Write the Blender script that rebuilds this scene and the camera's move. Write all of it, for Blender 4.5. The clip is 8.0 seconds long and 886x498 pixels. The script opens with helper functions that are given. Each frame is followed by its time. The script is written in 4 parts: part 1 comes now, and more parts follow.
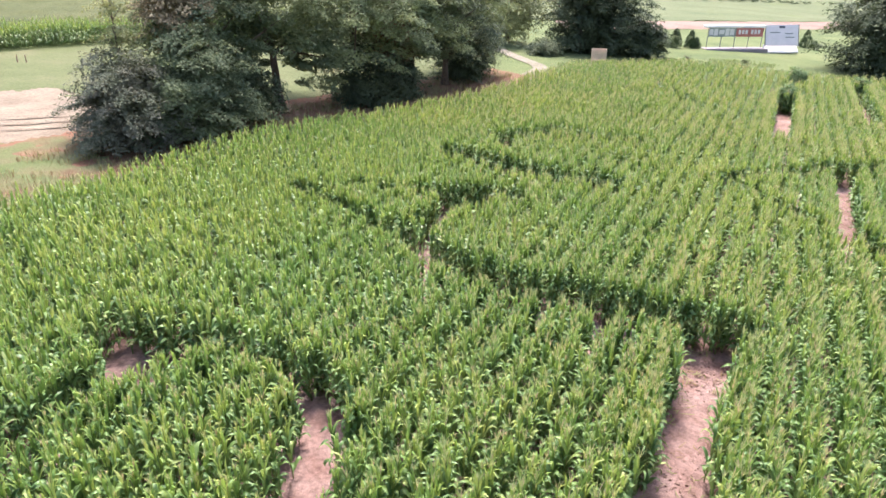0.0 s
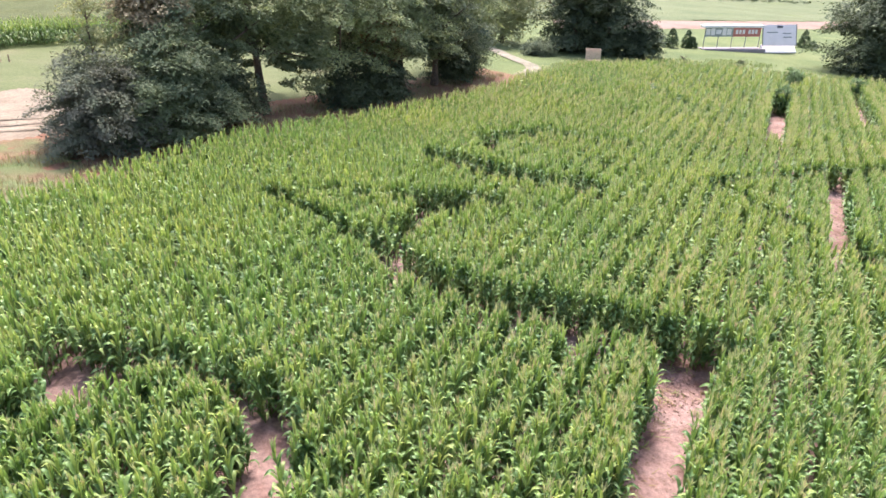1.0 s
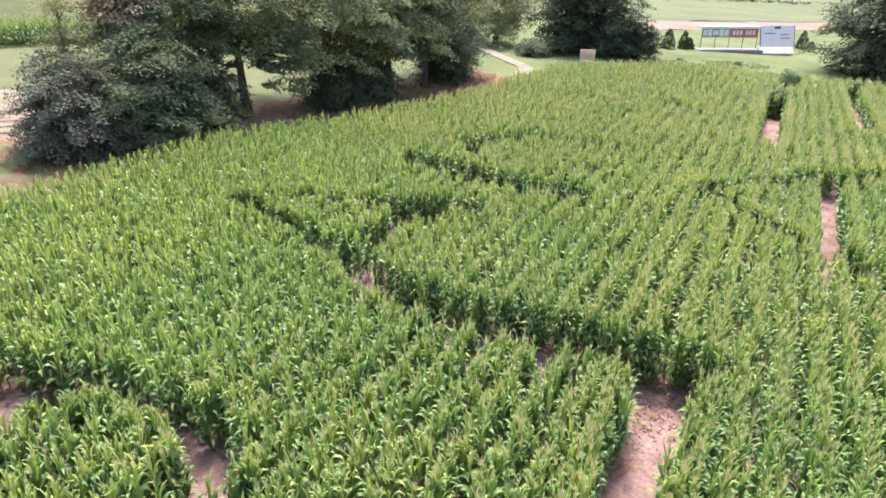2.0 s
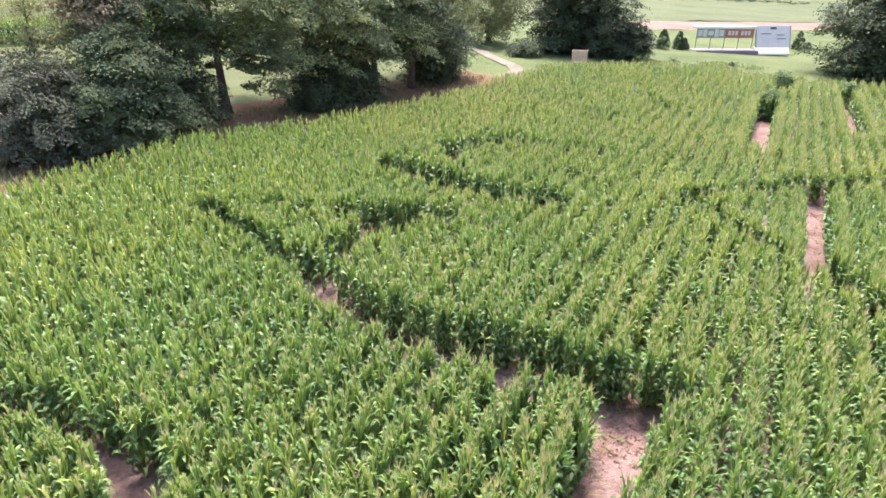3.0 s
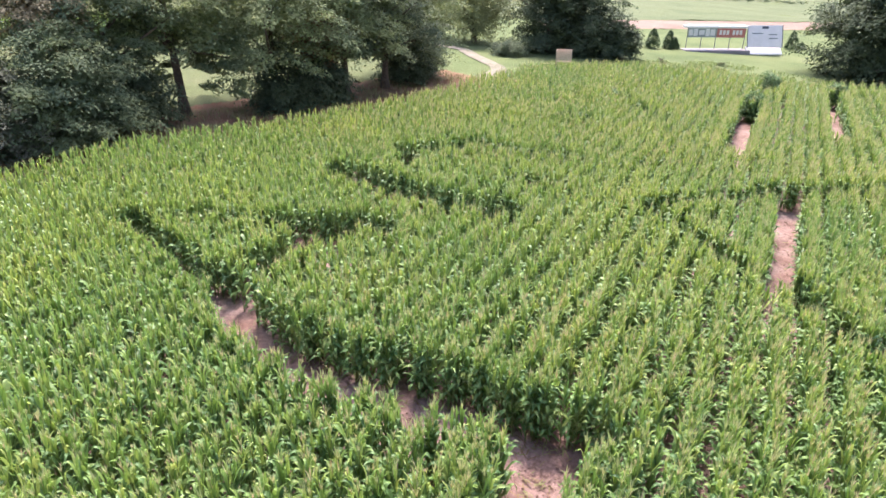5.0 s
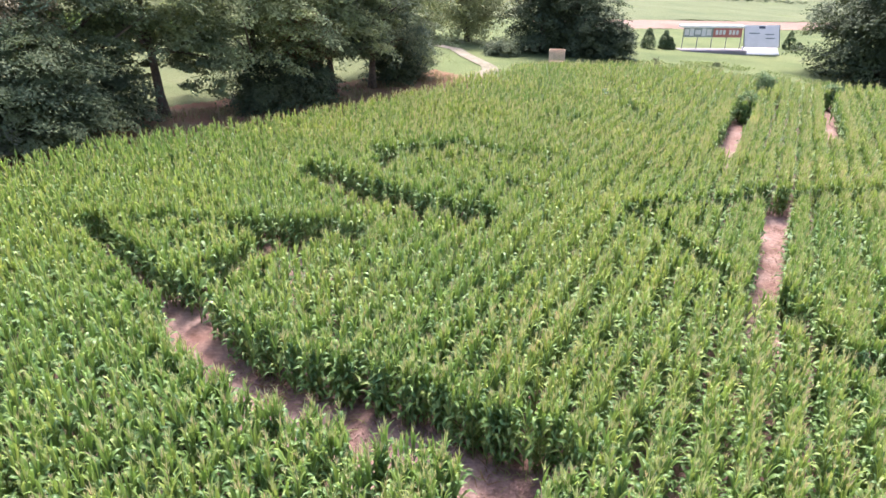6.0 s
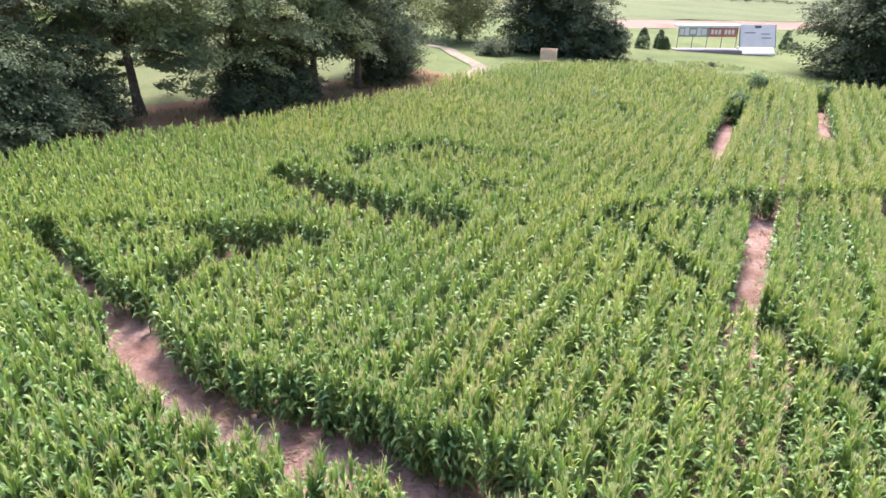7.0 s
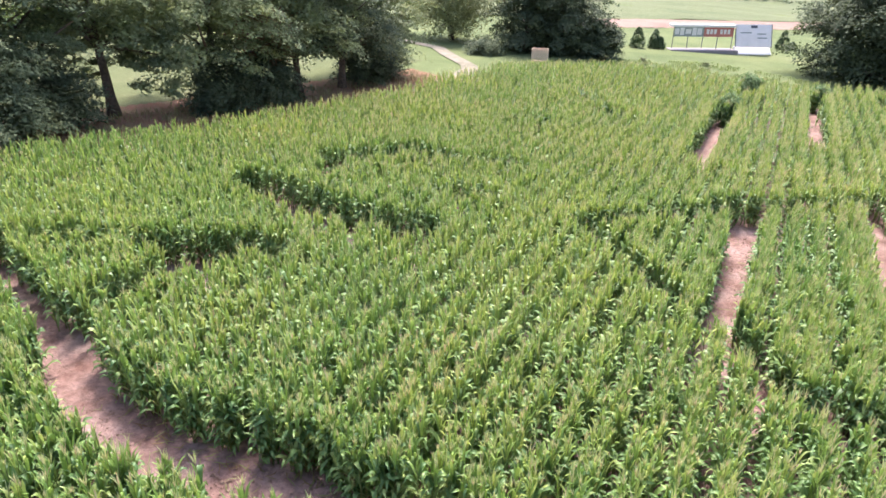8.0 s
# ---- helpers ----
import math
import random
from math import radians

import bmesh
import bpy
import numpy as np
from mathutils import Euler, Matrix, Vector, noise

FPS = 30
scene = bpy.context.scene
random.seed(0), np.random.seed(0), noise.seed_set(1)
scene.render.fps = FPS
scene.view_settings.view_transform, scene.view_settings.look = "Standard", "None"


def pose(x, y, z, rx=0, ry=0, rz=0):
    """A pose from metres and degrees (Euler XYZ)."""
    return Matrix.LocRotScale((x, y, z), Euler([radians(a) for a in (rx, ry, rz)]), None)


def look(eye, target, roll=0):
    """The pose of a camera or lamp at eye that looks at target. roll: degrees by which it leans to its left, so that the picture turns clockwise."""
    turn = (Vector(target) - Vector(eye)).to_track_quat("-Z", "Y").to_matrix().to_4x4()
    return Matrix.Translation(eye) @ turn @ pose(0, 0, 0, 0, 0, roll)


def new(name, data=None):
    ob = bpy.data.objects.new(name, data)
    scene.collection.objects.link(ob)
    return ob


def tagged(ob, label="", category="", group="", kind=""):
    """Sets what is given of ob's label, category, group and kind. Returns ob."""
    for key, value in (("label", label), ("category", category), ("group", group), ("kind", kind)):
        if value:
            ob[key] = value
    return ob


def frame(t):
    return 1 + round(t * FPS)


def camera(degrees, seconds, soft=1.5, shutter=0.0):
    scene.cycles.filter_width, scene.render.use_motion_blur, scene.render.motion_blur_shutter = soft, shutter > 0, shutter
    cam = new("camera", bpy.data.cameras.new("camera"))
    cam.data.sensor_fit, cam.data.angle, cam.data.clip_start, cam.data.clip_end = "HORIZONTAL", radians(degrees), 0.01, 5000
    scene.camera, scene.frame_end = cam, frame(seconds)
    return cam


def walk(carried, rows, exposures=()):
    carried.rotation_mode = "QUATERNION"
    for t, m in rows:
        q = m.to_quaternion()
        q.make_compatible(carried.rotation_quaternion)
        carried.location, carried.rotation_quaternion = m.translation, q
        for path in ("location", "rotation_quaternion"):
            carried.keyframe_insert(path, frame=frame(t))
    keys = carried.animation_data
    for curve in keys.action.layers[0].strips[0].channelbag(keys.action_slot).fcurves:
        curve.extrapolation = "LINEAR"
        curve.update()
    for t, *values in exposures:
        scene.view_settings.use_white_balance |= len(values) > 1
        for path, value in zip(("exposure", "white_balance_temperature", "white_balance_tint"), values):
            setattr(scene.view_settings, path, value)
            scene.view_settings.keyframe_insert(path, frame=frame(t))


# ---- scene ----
cam = camera(68.0, 8.0, soft=1.6)
# seconds, eye (x, y, z), yaw to the left, pitch up, lean
PATH = [
    (0.0, 0.487, -0.109, 10.889, 1.021, -24.189, 0.171),
    (0.5, 0.950, 0.422, 10.833, 1.070, -24.196, 0.151),
    (1.0, 1.438, 0.905, 10.839, 1.060, -24.255, 0.233),
    (1.5, 1.897, 1.431, 10.822, 1.089, -24.263, 0.271),
    (3.0, 3.464, 2.961, 10.792, 1.064, -24.332, 0.455),
    (3.5, 4.063, 3.362, 10.789, 1.121, -24.372, 0.414),
    (4.0, 4.606, 3.841, 10.710, 1.125, -24.357, 0.434),
    (4.5, 5.144, 4.305, 10.639, 1.115, -24.385, 0.519),
    (6.0, 6.627, 5.806, 10.427, 1.122, -24.433, 0.701),
    (6.5, 7.165, 6.287, 10.318, 1.135, -24.407, 0.672),
    (7.0, 7.730, 6.798, 10.204, 1.166, -24.394, 0.696),
    (7.5, 8.321, 7.278, 10.205, 1.184, -24.495, 0.811),
    (8.0, 8.888, 7.824, 10.190, 1.182, -24.539, 0.916),
]


def aimed(x, y, z, yaw, pitch, lean):
    a, b = radians(yaw), radians(pitch)
    return look((x, y, z), (x - math.sin(a) * math.cos(b), y + math.cos(a) * math.cos(b), z + math.sin(b)), lean)


walk(cam, [(t, aimed(*row)) for t, *row in PATH])

# ---------------------------------------------------------------- light
world = bpy.data.worlds.new("sky")
scene.world = world
world.use_nodes = True
wn = world.node_tree
sky = wn.nodes.new("ShaderNodeTexSky")
sky.sky_type, sky.sun_disc = "NISHITA", False
sky.sun_elevation, sky.sun_rotation = radians(61), radians(2)
sky.dust_density = 4.0
wn.links.new(sky.outputs[0], wn.nodes["Background"].inputs[0])
wn.nodes["Background"].inputs[1].default_value = 0.112
sun_data = bpy.data.lights.new("sun", "SUN")
sun_data.energy, sun_data.angle, sun_data.color = 2.0, radians(14), (1.0, 0.95, 0.87)
sun = new("sun", sun_data)
sun.matrix_world = look((1.2, 34, 61.5), (0, 0, 0))
scene.view_settings.exposure = 1.77

# ---------------------------------------------------------------- small helpers
SLOPE = math.tan(radians(3.0))
RNG = np.random.default_rng(7)


def ground_z(x):
    """The land falls gently to the right."""
    return -SLOPE * x


def part(name, bm, material, parent, label="", smooth=False):
    """One bmesh as one mesh object under a thing or part."""
    me = bpy.data.meshes.new(name)
    bm.to_mesh(me)
    bm.free()
    if smooth:
        me.shade_smooth()
    return hold(name, me, material, parent, label)


def hold(name, me, material, parent, label=""):
    if material and not me.materials:
        for m in material if isinstance(material, (list, tuple)) else [material]:
            me.materials.append(m)
    ob = new(name, me)
    if parent:
        ob.parent = parent
    return tagged(ob, label)


def thing(name, x, y, label, category, group="", kind="", z=None, turn=0.0):
    ob = new(name)
    ob.matrix_world = pose(x, y, ground_z(x) if z is None else z, 0, 0, turn)
    return tagged(ob, label, category, group, kind)


def mesh_from(name, verts, quads, mats=None, smooth=True):
    """A mesh from arrays of corners and four-cornered faces."""
    me = bpy.data.meshes.new(name)
    verts = np.asarray(verts, np.float32).reshape(-1, 3)
    quads = np.asarray(quads, np.int32).reshape(-1, 4)
    me.vertices.add(len(verts))
    me.vertices.foreach_set("co", verts.ravel())
    me.loops.add(quads.size)
    me.loops.foreach_set("vertex_index", quads.ravel())
    me.polygons.add(len(quads))
    me.polygons.foreach_set("loop_start", np.arange(0, quads.size, 4, dtype=np.int32))
    if mats is not None:
        me.polygons.foreach_set("material_index", np.asarray(mats, np.int32))
    me.polygons.foreach_set("use_smooth", np.full(len(quads), smooth))
    me.update(calc_edges=True)
    return me


def box(bm, cx, cy, cz, sx, sy, sz, bevel=0.0, m=None):
    made = bmesh.ops.create_cube(bm, size=1.0)["verts"]
    bmesh.ops.transform(bm, matrix=(m or Matrix()) @ Matrix.LocRotScale((cx, cy, cz), None, (sx, sy, sz)), verts=made)
    if bevel:
        edges = list({e for v in made for e in v.link_edges})
        bmesh.ops.bevel(bm, geom=edges, offset=bevel, segments=2, affect="EDGES", profile=0.6)


def tube(bm, points, radii, sides=8):
    """A tapered tube along points."""
    rings = []
    for i, p in enumerate(points):
        p = Vector(p)
        d = Vector(points[min(i + 1, len(points) - 1)]) - Vector(points[max(i - 1, 0)])
        q = d.to_track_quat("Z", "Y")
        rings.append([bm.verts.new(p + q @ Vector((radii[i] * math.cos(a), radii[i] * math.sin(a), 0)))
                      for a in np.linspace(0, 2 * math.pi, sides, endpoint=False)])
    for a, b in zip(rings, rings[1:]):
        for i in range(sides):
            bm.faces.new((a[i], a[(i + 1) % sides], b[(i + 1) % sides], b[i]))
    bm.faces.new(rings[-1])
    bm.faces.new(rings[0][::-1])


# ---------------------------------------------------------------- materials
def material(name, rough=0.8):
    m = bpy.data.materials.new(name)
    m.use_nodes = True
    n, l = m.node_tree.nodes, m.node_tree.links
    b = n["Principled BSDF"]
    b.inputs["Roughness"].default_value = rough
    return m, n, l, b


def ramp(n, l, source, stops):
    r = n.new("ShaderNodeValToRGB")
    els = r.color_ramp.elements
    while len(els) < len(stops):
        els.new(0.5)
    for e, (at, c) in zip(els, stops):
        e.position, e.color = at, (*c, 1)
    l.new(source, r.inputs[0])
    return r.outputs[0]


def noise_tex(n, l, scale, detail=4, rough=0.55, stretch=None, kind="Object"):
    t = n.new("ShaderNodeTexNoise")
    t.inputs["Scale"].default_value, t.inputs["Detail"].default_value, t.inputs["Roughness"].default_value = scale, detail, rough
    c = n.new("ShaderNodeTexCoord")
    src = c.outputs[kind]
    if stretch:
        mp = n.new("ShaderNodeMapping")
        mp.inputs["Scale"].default_value = stretch[:3]
        if len(stretch) > 3:
            mp.inputs["Rotation"].default_value = (0, 0, radians(stretch[3]))
        l.new(src, mp.inputs[0])
        src = mp.outputs[0]
    l.new(src, t.inputs["Vector"])
    return t.outputs["Fac"]


def mix(n, l, kind, fac, a, b):
    m = n.new("ShaderNodeMix")
    m.data_type, m.blend_type = "RGBA", kind
    for socket, value in ((m.inputs["Factor"], fac), (m.inputs["A"], a), (m.inputs["B"], b)):
        if isinstance(value, (int, float)):
            socket.default_value = value
        elif isinstance(value, tuple):
            socket.default_value = (*value, 1)
        else:
            l.new(value, socket)
    return m.outputs["Result"]


def bump(n, l, b, height, strength, distance):
    k = n.new("ShaderNodeBump")
    k.inputs["Strength"].default_value, k.inputs["Distance"].default_value = strength, distance
    l.new(height, k.inputs["Height"])
    l.new(k.outputs[0], b.inputs["Normal"])


def earth(name, stops, scale_big, scale_small, bump_m, rough=0.95, stretch=None, small=None):
    m, n, l, b = material(name, rough)
    big = ramp(n, l, noise_tex(n, l, scale_big, 5, 0.6, stretch), stops)
    fine = noise_tex(n, l, scale_small, 6, 0.7)
    lo, hi = small or (0.72, 1.25)
    c = mix(n, l, "MULTIPLY", 1.0, big, ramp(n, l, fine, [(0.3, (lo, lo, lo)), (0.72, (hi, hi, hi))]))
    l.new(c, b.inputs["Base Color"])
    b.inputs["Specular IOR Level"].default_value = 0.2
    bump(n, l, b, fine, 0.8, bump_m)
    return m


def foliage(name, stops, patch, rough=0.5, through_light=0.3, big_scale=0.25, gloss=0.5):
    """Leaf surface: each leaf its own shade, larger patches of a second tint, some light coming through."""
    m, n, l, b = material(name, rough)
    geo = n.new("ShaderNodeNewGeometry")
    each = ramp(n, l, geo.outputs["Random Per Island"], stops)
    broad = noise_tex(n, l, big_scale, 3, 0.6)
    c = mix(n, l, "MULTIPLY", 1.0, each, ramp(n, l, broad, [(0.32, patch[0]), (0.68, patch[1])]))
    l.new(c, b.inputs["Base Color"])
    b.inputs["Specular IOR Level"].default_value = gloss
    tr = n.new("ShaderNodeBsdfTranslucent")
    l.new(mix(n, l, "MULTIPLY", 1.0, c, (1.34, 1.3, 1.0)), tr.inputs["Color"])
    ms = n.new("ShaderNodeMixShader")
    ms.inputs[0].default_value = through_light
    l.new(b.outputs[0], ms.inputs[1])
    l.new(tr.outputs[0], ms.inputs[2])
    l.new(ms.outputs[0], n["Material Output"].inputs["Surface"])
    return m


def plain(name, colour, rough=0.6, metal=0.0, scale=3.0, vary=0.15):
    m, n, l, b = material(name, rough)
    f = noise_tex(n, l, scale, 5, 0.65)
    lo, hi = tuple(v * (1 - vary) for v in colour), tuple(min(1, v * (1 + vary)) for v in colour)
    l.new(ramp(n, l, f, [(0.3, lo), (0.7, hi)]), b.inputs["Base Color"])
    b.inputs["Metallic"].default_value = metal
    bump(n, l, b, f, 0.2, 0.01)
    return m


SOIL = earth("trodden_soil", [(0.3, (0.215, 0.117, 0.103)), (0.5, (0.335, 0.21, 0.198)), (0.7, (0.425, 0.29, 0.28))], 0.8, 7.0, 0.07, small=(0.6, 1.25))
GRASS = earth("meadow_grass", [(0.3, (0.112, 0.142, 0.062)), (0.5, (0.15, 0.18, 0.08)), (0.7, (0.195, 0.21, 0.10))], 0.12, 7.0, 0.08)
PALE_GRASS = earth("dry_mown_grass", [(0.3, (0.11, 0.13, 0.06)), (0.5, (0.14, 0.155, 0.075)), (0.7, (0.18, 0.175, 0.10))], 0.15, 5.0, 0.06)
VERGE = earth("leaf_litter", [(0.3, (0.27, 0.12, 0.082)), (0.5, (0.24, 0.14, 0.095)), (0.7, (0.2, 0.175, 0.09))], 0.5, 8.0, 0.08)
TAN_GRASS = earth("rough_tan_grass", [(0.3, (0.19, 0.12, 0.075)), (0.45, (0.2, 0.17, 0.095)), (0.6, (0.165, 0.185, 0.085)), (0.75, (0.12, 0.16, 0.06))], 0.45, 9.0, 0.12)
SAND = earth("stubble_soil", [(0.3, (0.22, 0.165, 0.13)), (0.5, (0.28, 0.22, 0.175)), (0.7, (0.33, 0.27, 0.215))], 0.5, 5.0, 0.05)
LANE = earth("lane_gravel", [(0.3, (0.2, 0.185, 0.13)), (0.5, (0.29, 0.245, 0.205)), (0.7, (0.33, 0.285, 0.25))], 0.7, 9.0, 0.03)
BARE = earth("bare_field", [(0.3, (0.26, 0.165, 0.14)), (0.5, (0.31, 0.205, 0.18)), (0.7, (0.32, 0.23, 0.195))], 0.08, 2.0, 0.06)
FAR_CROP = earth("far_crop", [(0.3, (0.13, 0.155, 0.085)), (0.5, (0.16, 0.18, 0.10)), (0.7, (0.185, 0.20, 0.12))], 0.06, 2.5, 0.2)
CANOPY = earth("maize_canopy", [(0.3, (0.075, 0.09, 0.038)), (0.5, (0.10, 0.112, 0.05)), (0.7, (0.125, 0.13, 0.06))], 0.1, 2.0, 0.25)
# two leaf greens: deeper along the stalk, paler at the top
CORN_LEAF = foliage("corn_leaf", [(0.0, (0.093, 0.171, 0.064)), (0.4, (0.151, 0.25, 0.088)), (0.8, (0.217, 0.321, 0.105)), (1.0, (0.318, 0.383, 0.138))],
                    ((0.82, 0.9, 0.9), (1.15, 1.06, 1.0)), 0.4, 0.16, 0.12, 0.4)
UPPER_LEAF = foliage("upper_corn_leaf", [(0.0, (0.187, 0.3, 0.086)), (0.5, (0.296, 0.41, 0.119)), (1.0, (0.447, 0.5, 0.173))],
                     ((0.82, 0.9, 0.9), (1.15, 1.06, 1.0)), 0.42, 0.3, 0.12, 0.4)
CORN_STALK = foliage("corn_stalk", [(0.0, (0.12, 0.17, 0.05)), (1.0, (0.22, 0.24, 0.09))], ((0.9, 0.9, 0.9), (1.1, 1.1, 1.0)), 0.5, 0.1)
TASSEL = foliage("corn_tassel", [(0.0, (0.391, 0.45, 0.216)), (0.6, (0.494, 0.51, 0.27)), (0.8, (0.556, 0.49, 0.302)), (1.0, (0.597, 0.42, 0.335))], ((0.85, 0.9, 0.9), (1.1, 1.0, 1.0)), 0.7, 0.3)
BARK = plain("bark", (0.115, 0.082, 0.066), 0.95, 0, 6.0, 0.5)

# ---------------------------------------------------------------- ground
def sheet(name, outline, lift, mat, label, cell=None, rough_m=0.0, furrow=None):
    """A flat piece of land from its outline, following the slope; with cell set, a fine uneven mesh."""
    if cell is None:
        bm = bmesh.new()
        bm.faces.new([bm.verts.new((x, y, ground_z(x) + lift)) for x, y in outline])
        ob = part(name, bm, mat, None)
    else:
        o = np.array(outline)
        x0, y0 = o.min(0)
        x1, y1 = o.max(0)
        nx, ny = int((x1 - x0) / cell) + 1, int((y1 - y0) / cell) + 1
        gx, gy = np.meshgrid(x0 + np.arange(nx) * cell, y0 + np.arange(ny) * cell, indexing="ij")
        gz = ground_z(gx) + lift
        if rough_m:
            r = RNG.normal(size=gx.shape)
            for _ in range(2):
                r = (r + np.roll(r, 1, 0) + np.roll(r, 1, 1) + np.roll(r, -1, 0) + np.roll(r, -1, 1)) / 5
            gz = gz + rough_m * r / r.std()
        if furrow:
            turn, pitch_m, deep = furrow
            across = gx * math.cos(radians(turn)) + gy * math.sin(radians(turn))
            gz = gz + deep * np.sin(across * 2 * math.pi / pitch_m)
        keep = inside(np.c_[(gx[:-1, :-1] + cell / 2).ravel(), (gy[:-1, :-1] + cell / 2).ravel()], outline)
        k = np.arange(nx * ny).reshape(nx, ny)
        q = np.stack([k[:-1, :-1], k[1:, :-1], k[1:, 1:], k[:-1, 1:]], -1).reshape(-1, 4)[keep]
        ob = hold(name, mesh_from(name, np.stack([gx, gy, gz], -1), q), mat, None)
    return tagged(ob, label, "ground", kind="structure")


def inside(p, outline):
    o = np.array(outline)
    hit = np.zeros(len(p), bool)
    for (x0, y0), (x1, y1) in zip(o, np.roll(o, -1, 0)):
        cross = (y0 > p[:, 1]) != (y1 > p[:, 1])
        at = x0 + (p[:, 1] - y0) / ((y1 - y0) or 1e-9) * (x1 - x0)
        hit ^= cross & (p[:, 0] < at)
    return hit


def off_line(p, line):
    """Distance of points from a line of several legs."""
    best = np.full(len(p), 1e9)
    for a, b in zip(line, line[1:]):
        a, b = np.array(a), np.array(b)
        s = np.clip(((p - a) @ (b - a)) / ((b - a) @ (b - a)), 0, 1)
        best = np.minimum(best, np.hypot(*(p - a - s[:, None] * (b - a)).T))
    return best


def ribbon(name, line, half, lift, mat, label):
    """A track of even width along a line."""
    bm = bmesh.new()
    rows = []
    for i, p in enumerate(line):
        d = Vector(line[min(i + 1, len(line) - 1)]) - Vector(line[max(i - 1, 0)])
        n2 = Vector((-d.y, d.x)).normalized() * half
        rows.append([bm.verts.new((p[0] + k * n2.x, p[1] + k * n2.y, ground_z(p[0] + k * n2.x) + lift)) for k in (-1, 1)])
    for a, b in zip(rows, rows[1:]):
        bm.faces.new((a[0], b[0], b[1], a[1]))
    return tagged(part(name, bm, mat, None), label, "ground", kind="structure")


FIELD = [(-18.5, 14), (-16.6, 22), (-15.6, 25), (-14.2, 27), (-12.8, 30), (-9.6, 36), (-6.6, 39.2), (-2.2, 44), (2.6, 50.2), (5.2, 55.8), (8.8, 62.4), (11.5, 66.5),
         (15.6, 70.6), (20, 72.6), (24, 73.6), (30.5, 73.2), (34, 71), (38.2, 69), (45, 69.6), (52, 68), (52, 54), (40, 28), (26, 8), (12, -3), (-10, -3), (-18, 4)]

tagged(sheet("ground", [(-1500, -900), (1500, -900), (1500, 2500), (-1500, 2500)], -0.12, GRASS, ""), "wide gently sloping green meadow", "ground")
sheet("field_soil", FIELD, 0.0, SOIL, "pinkish brown trodden soil of the maze paths", 0.3, 0.02)

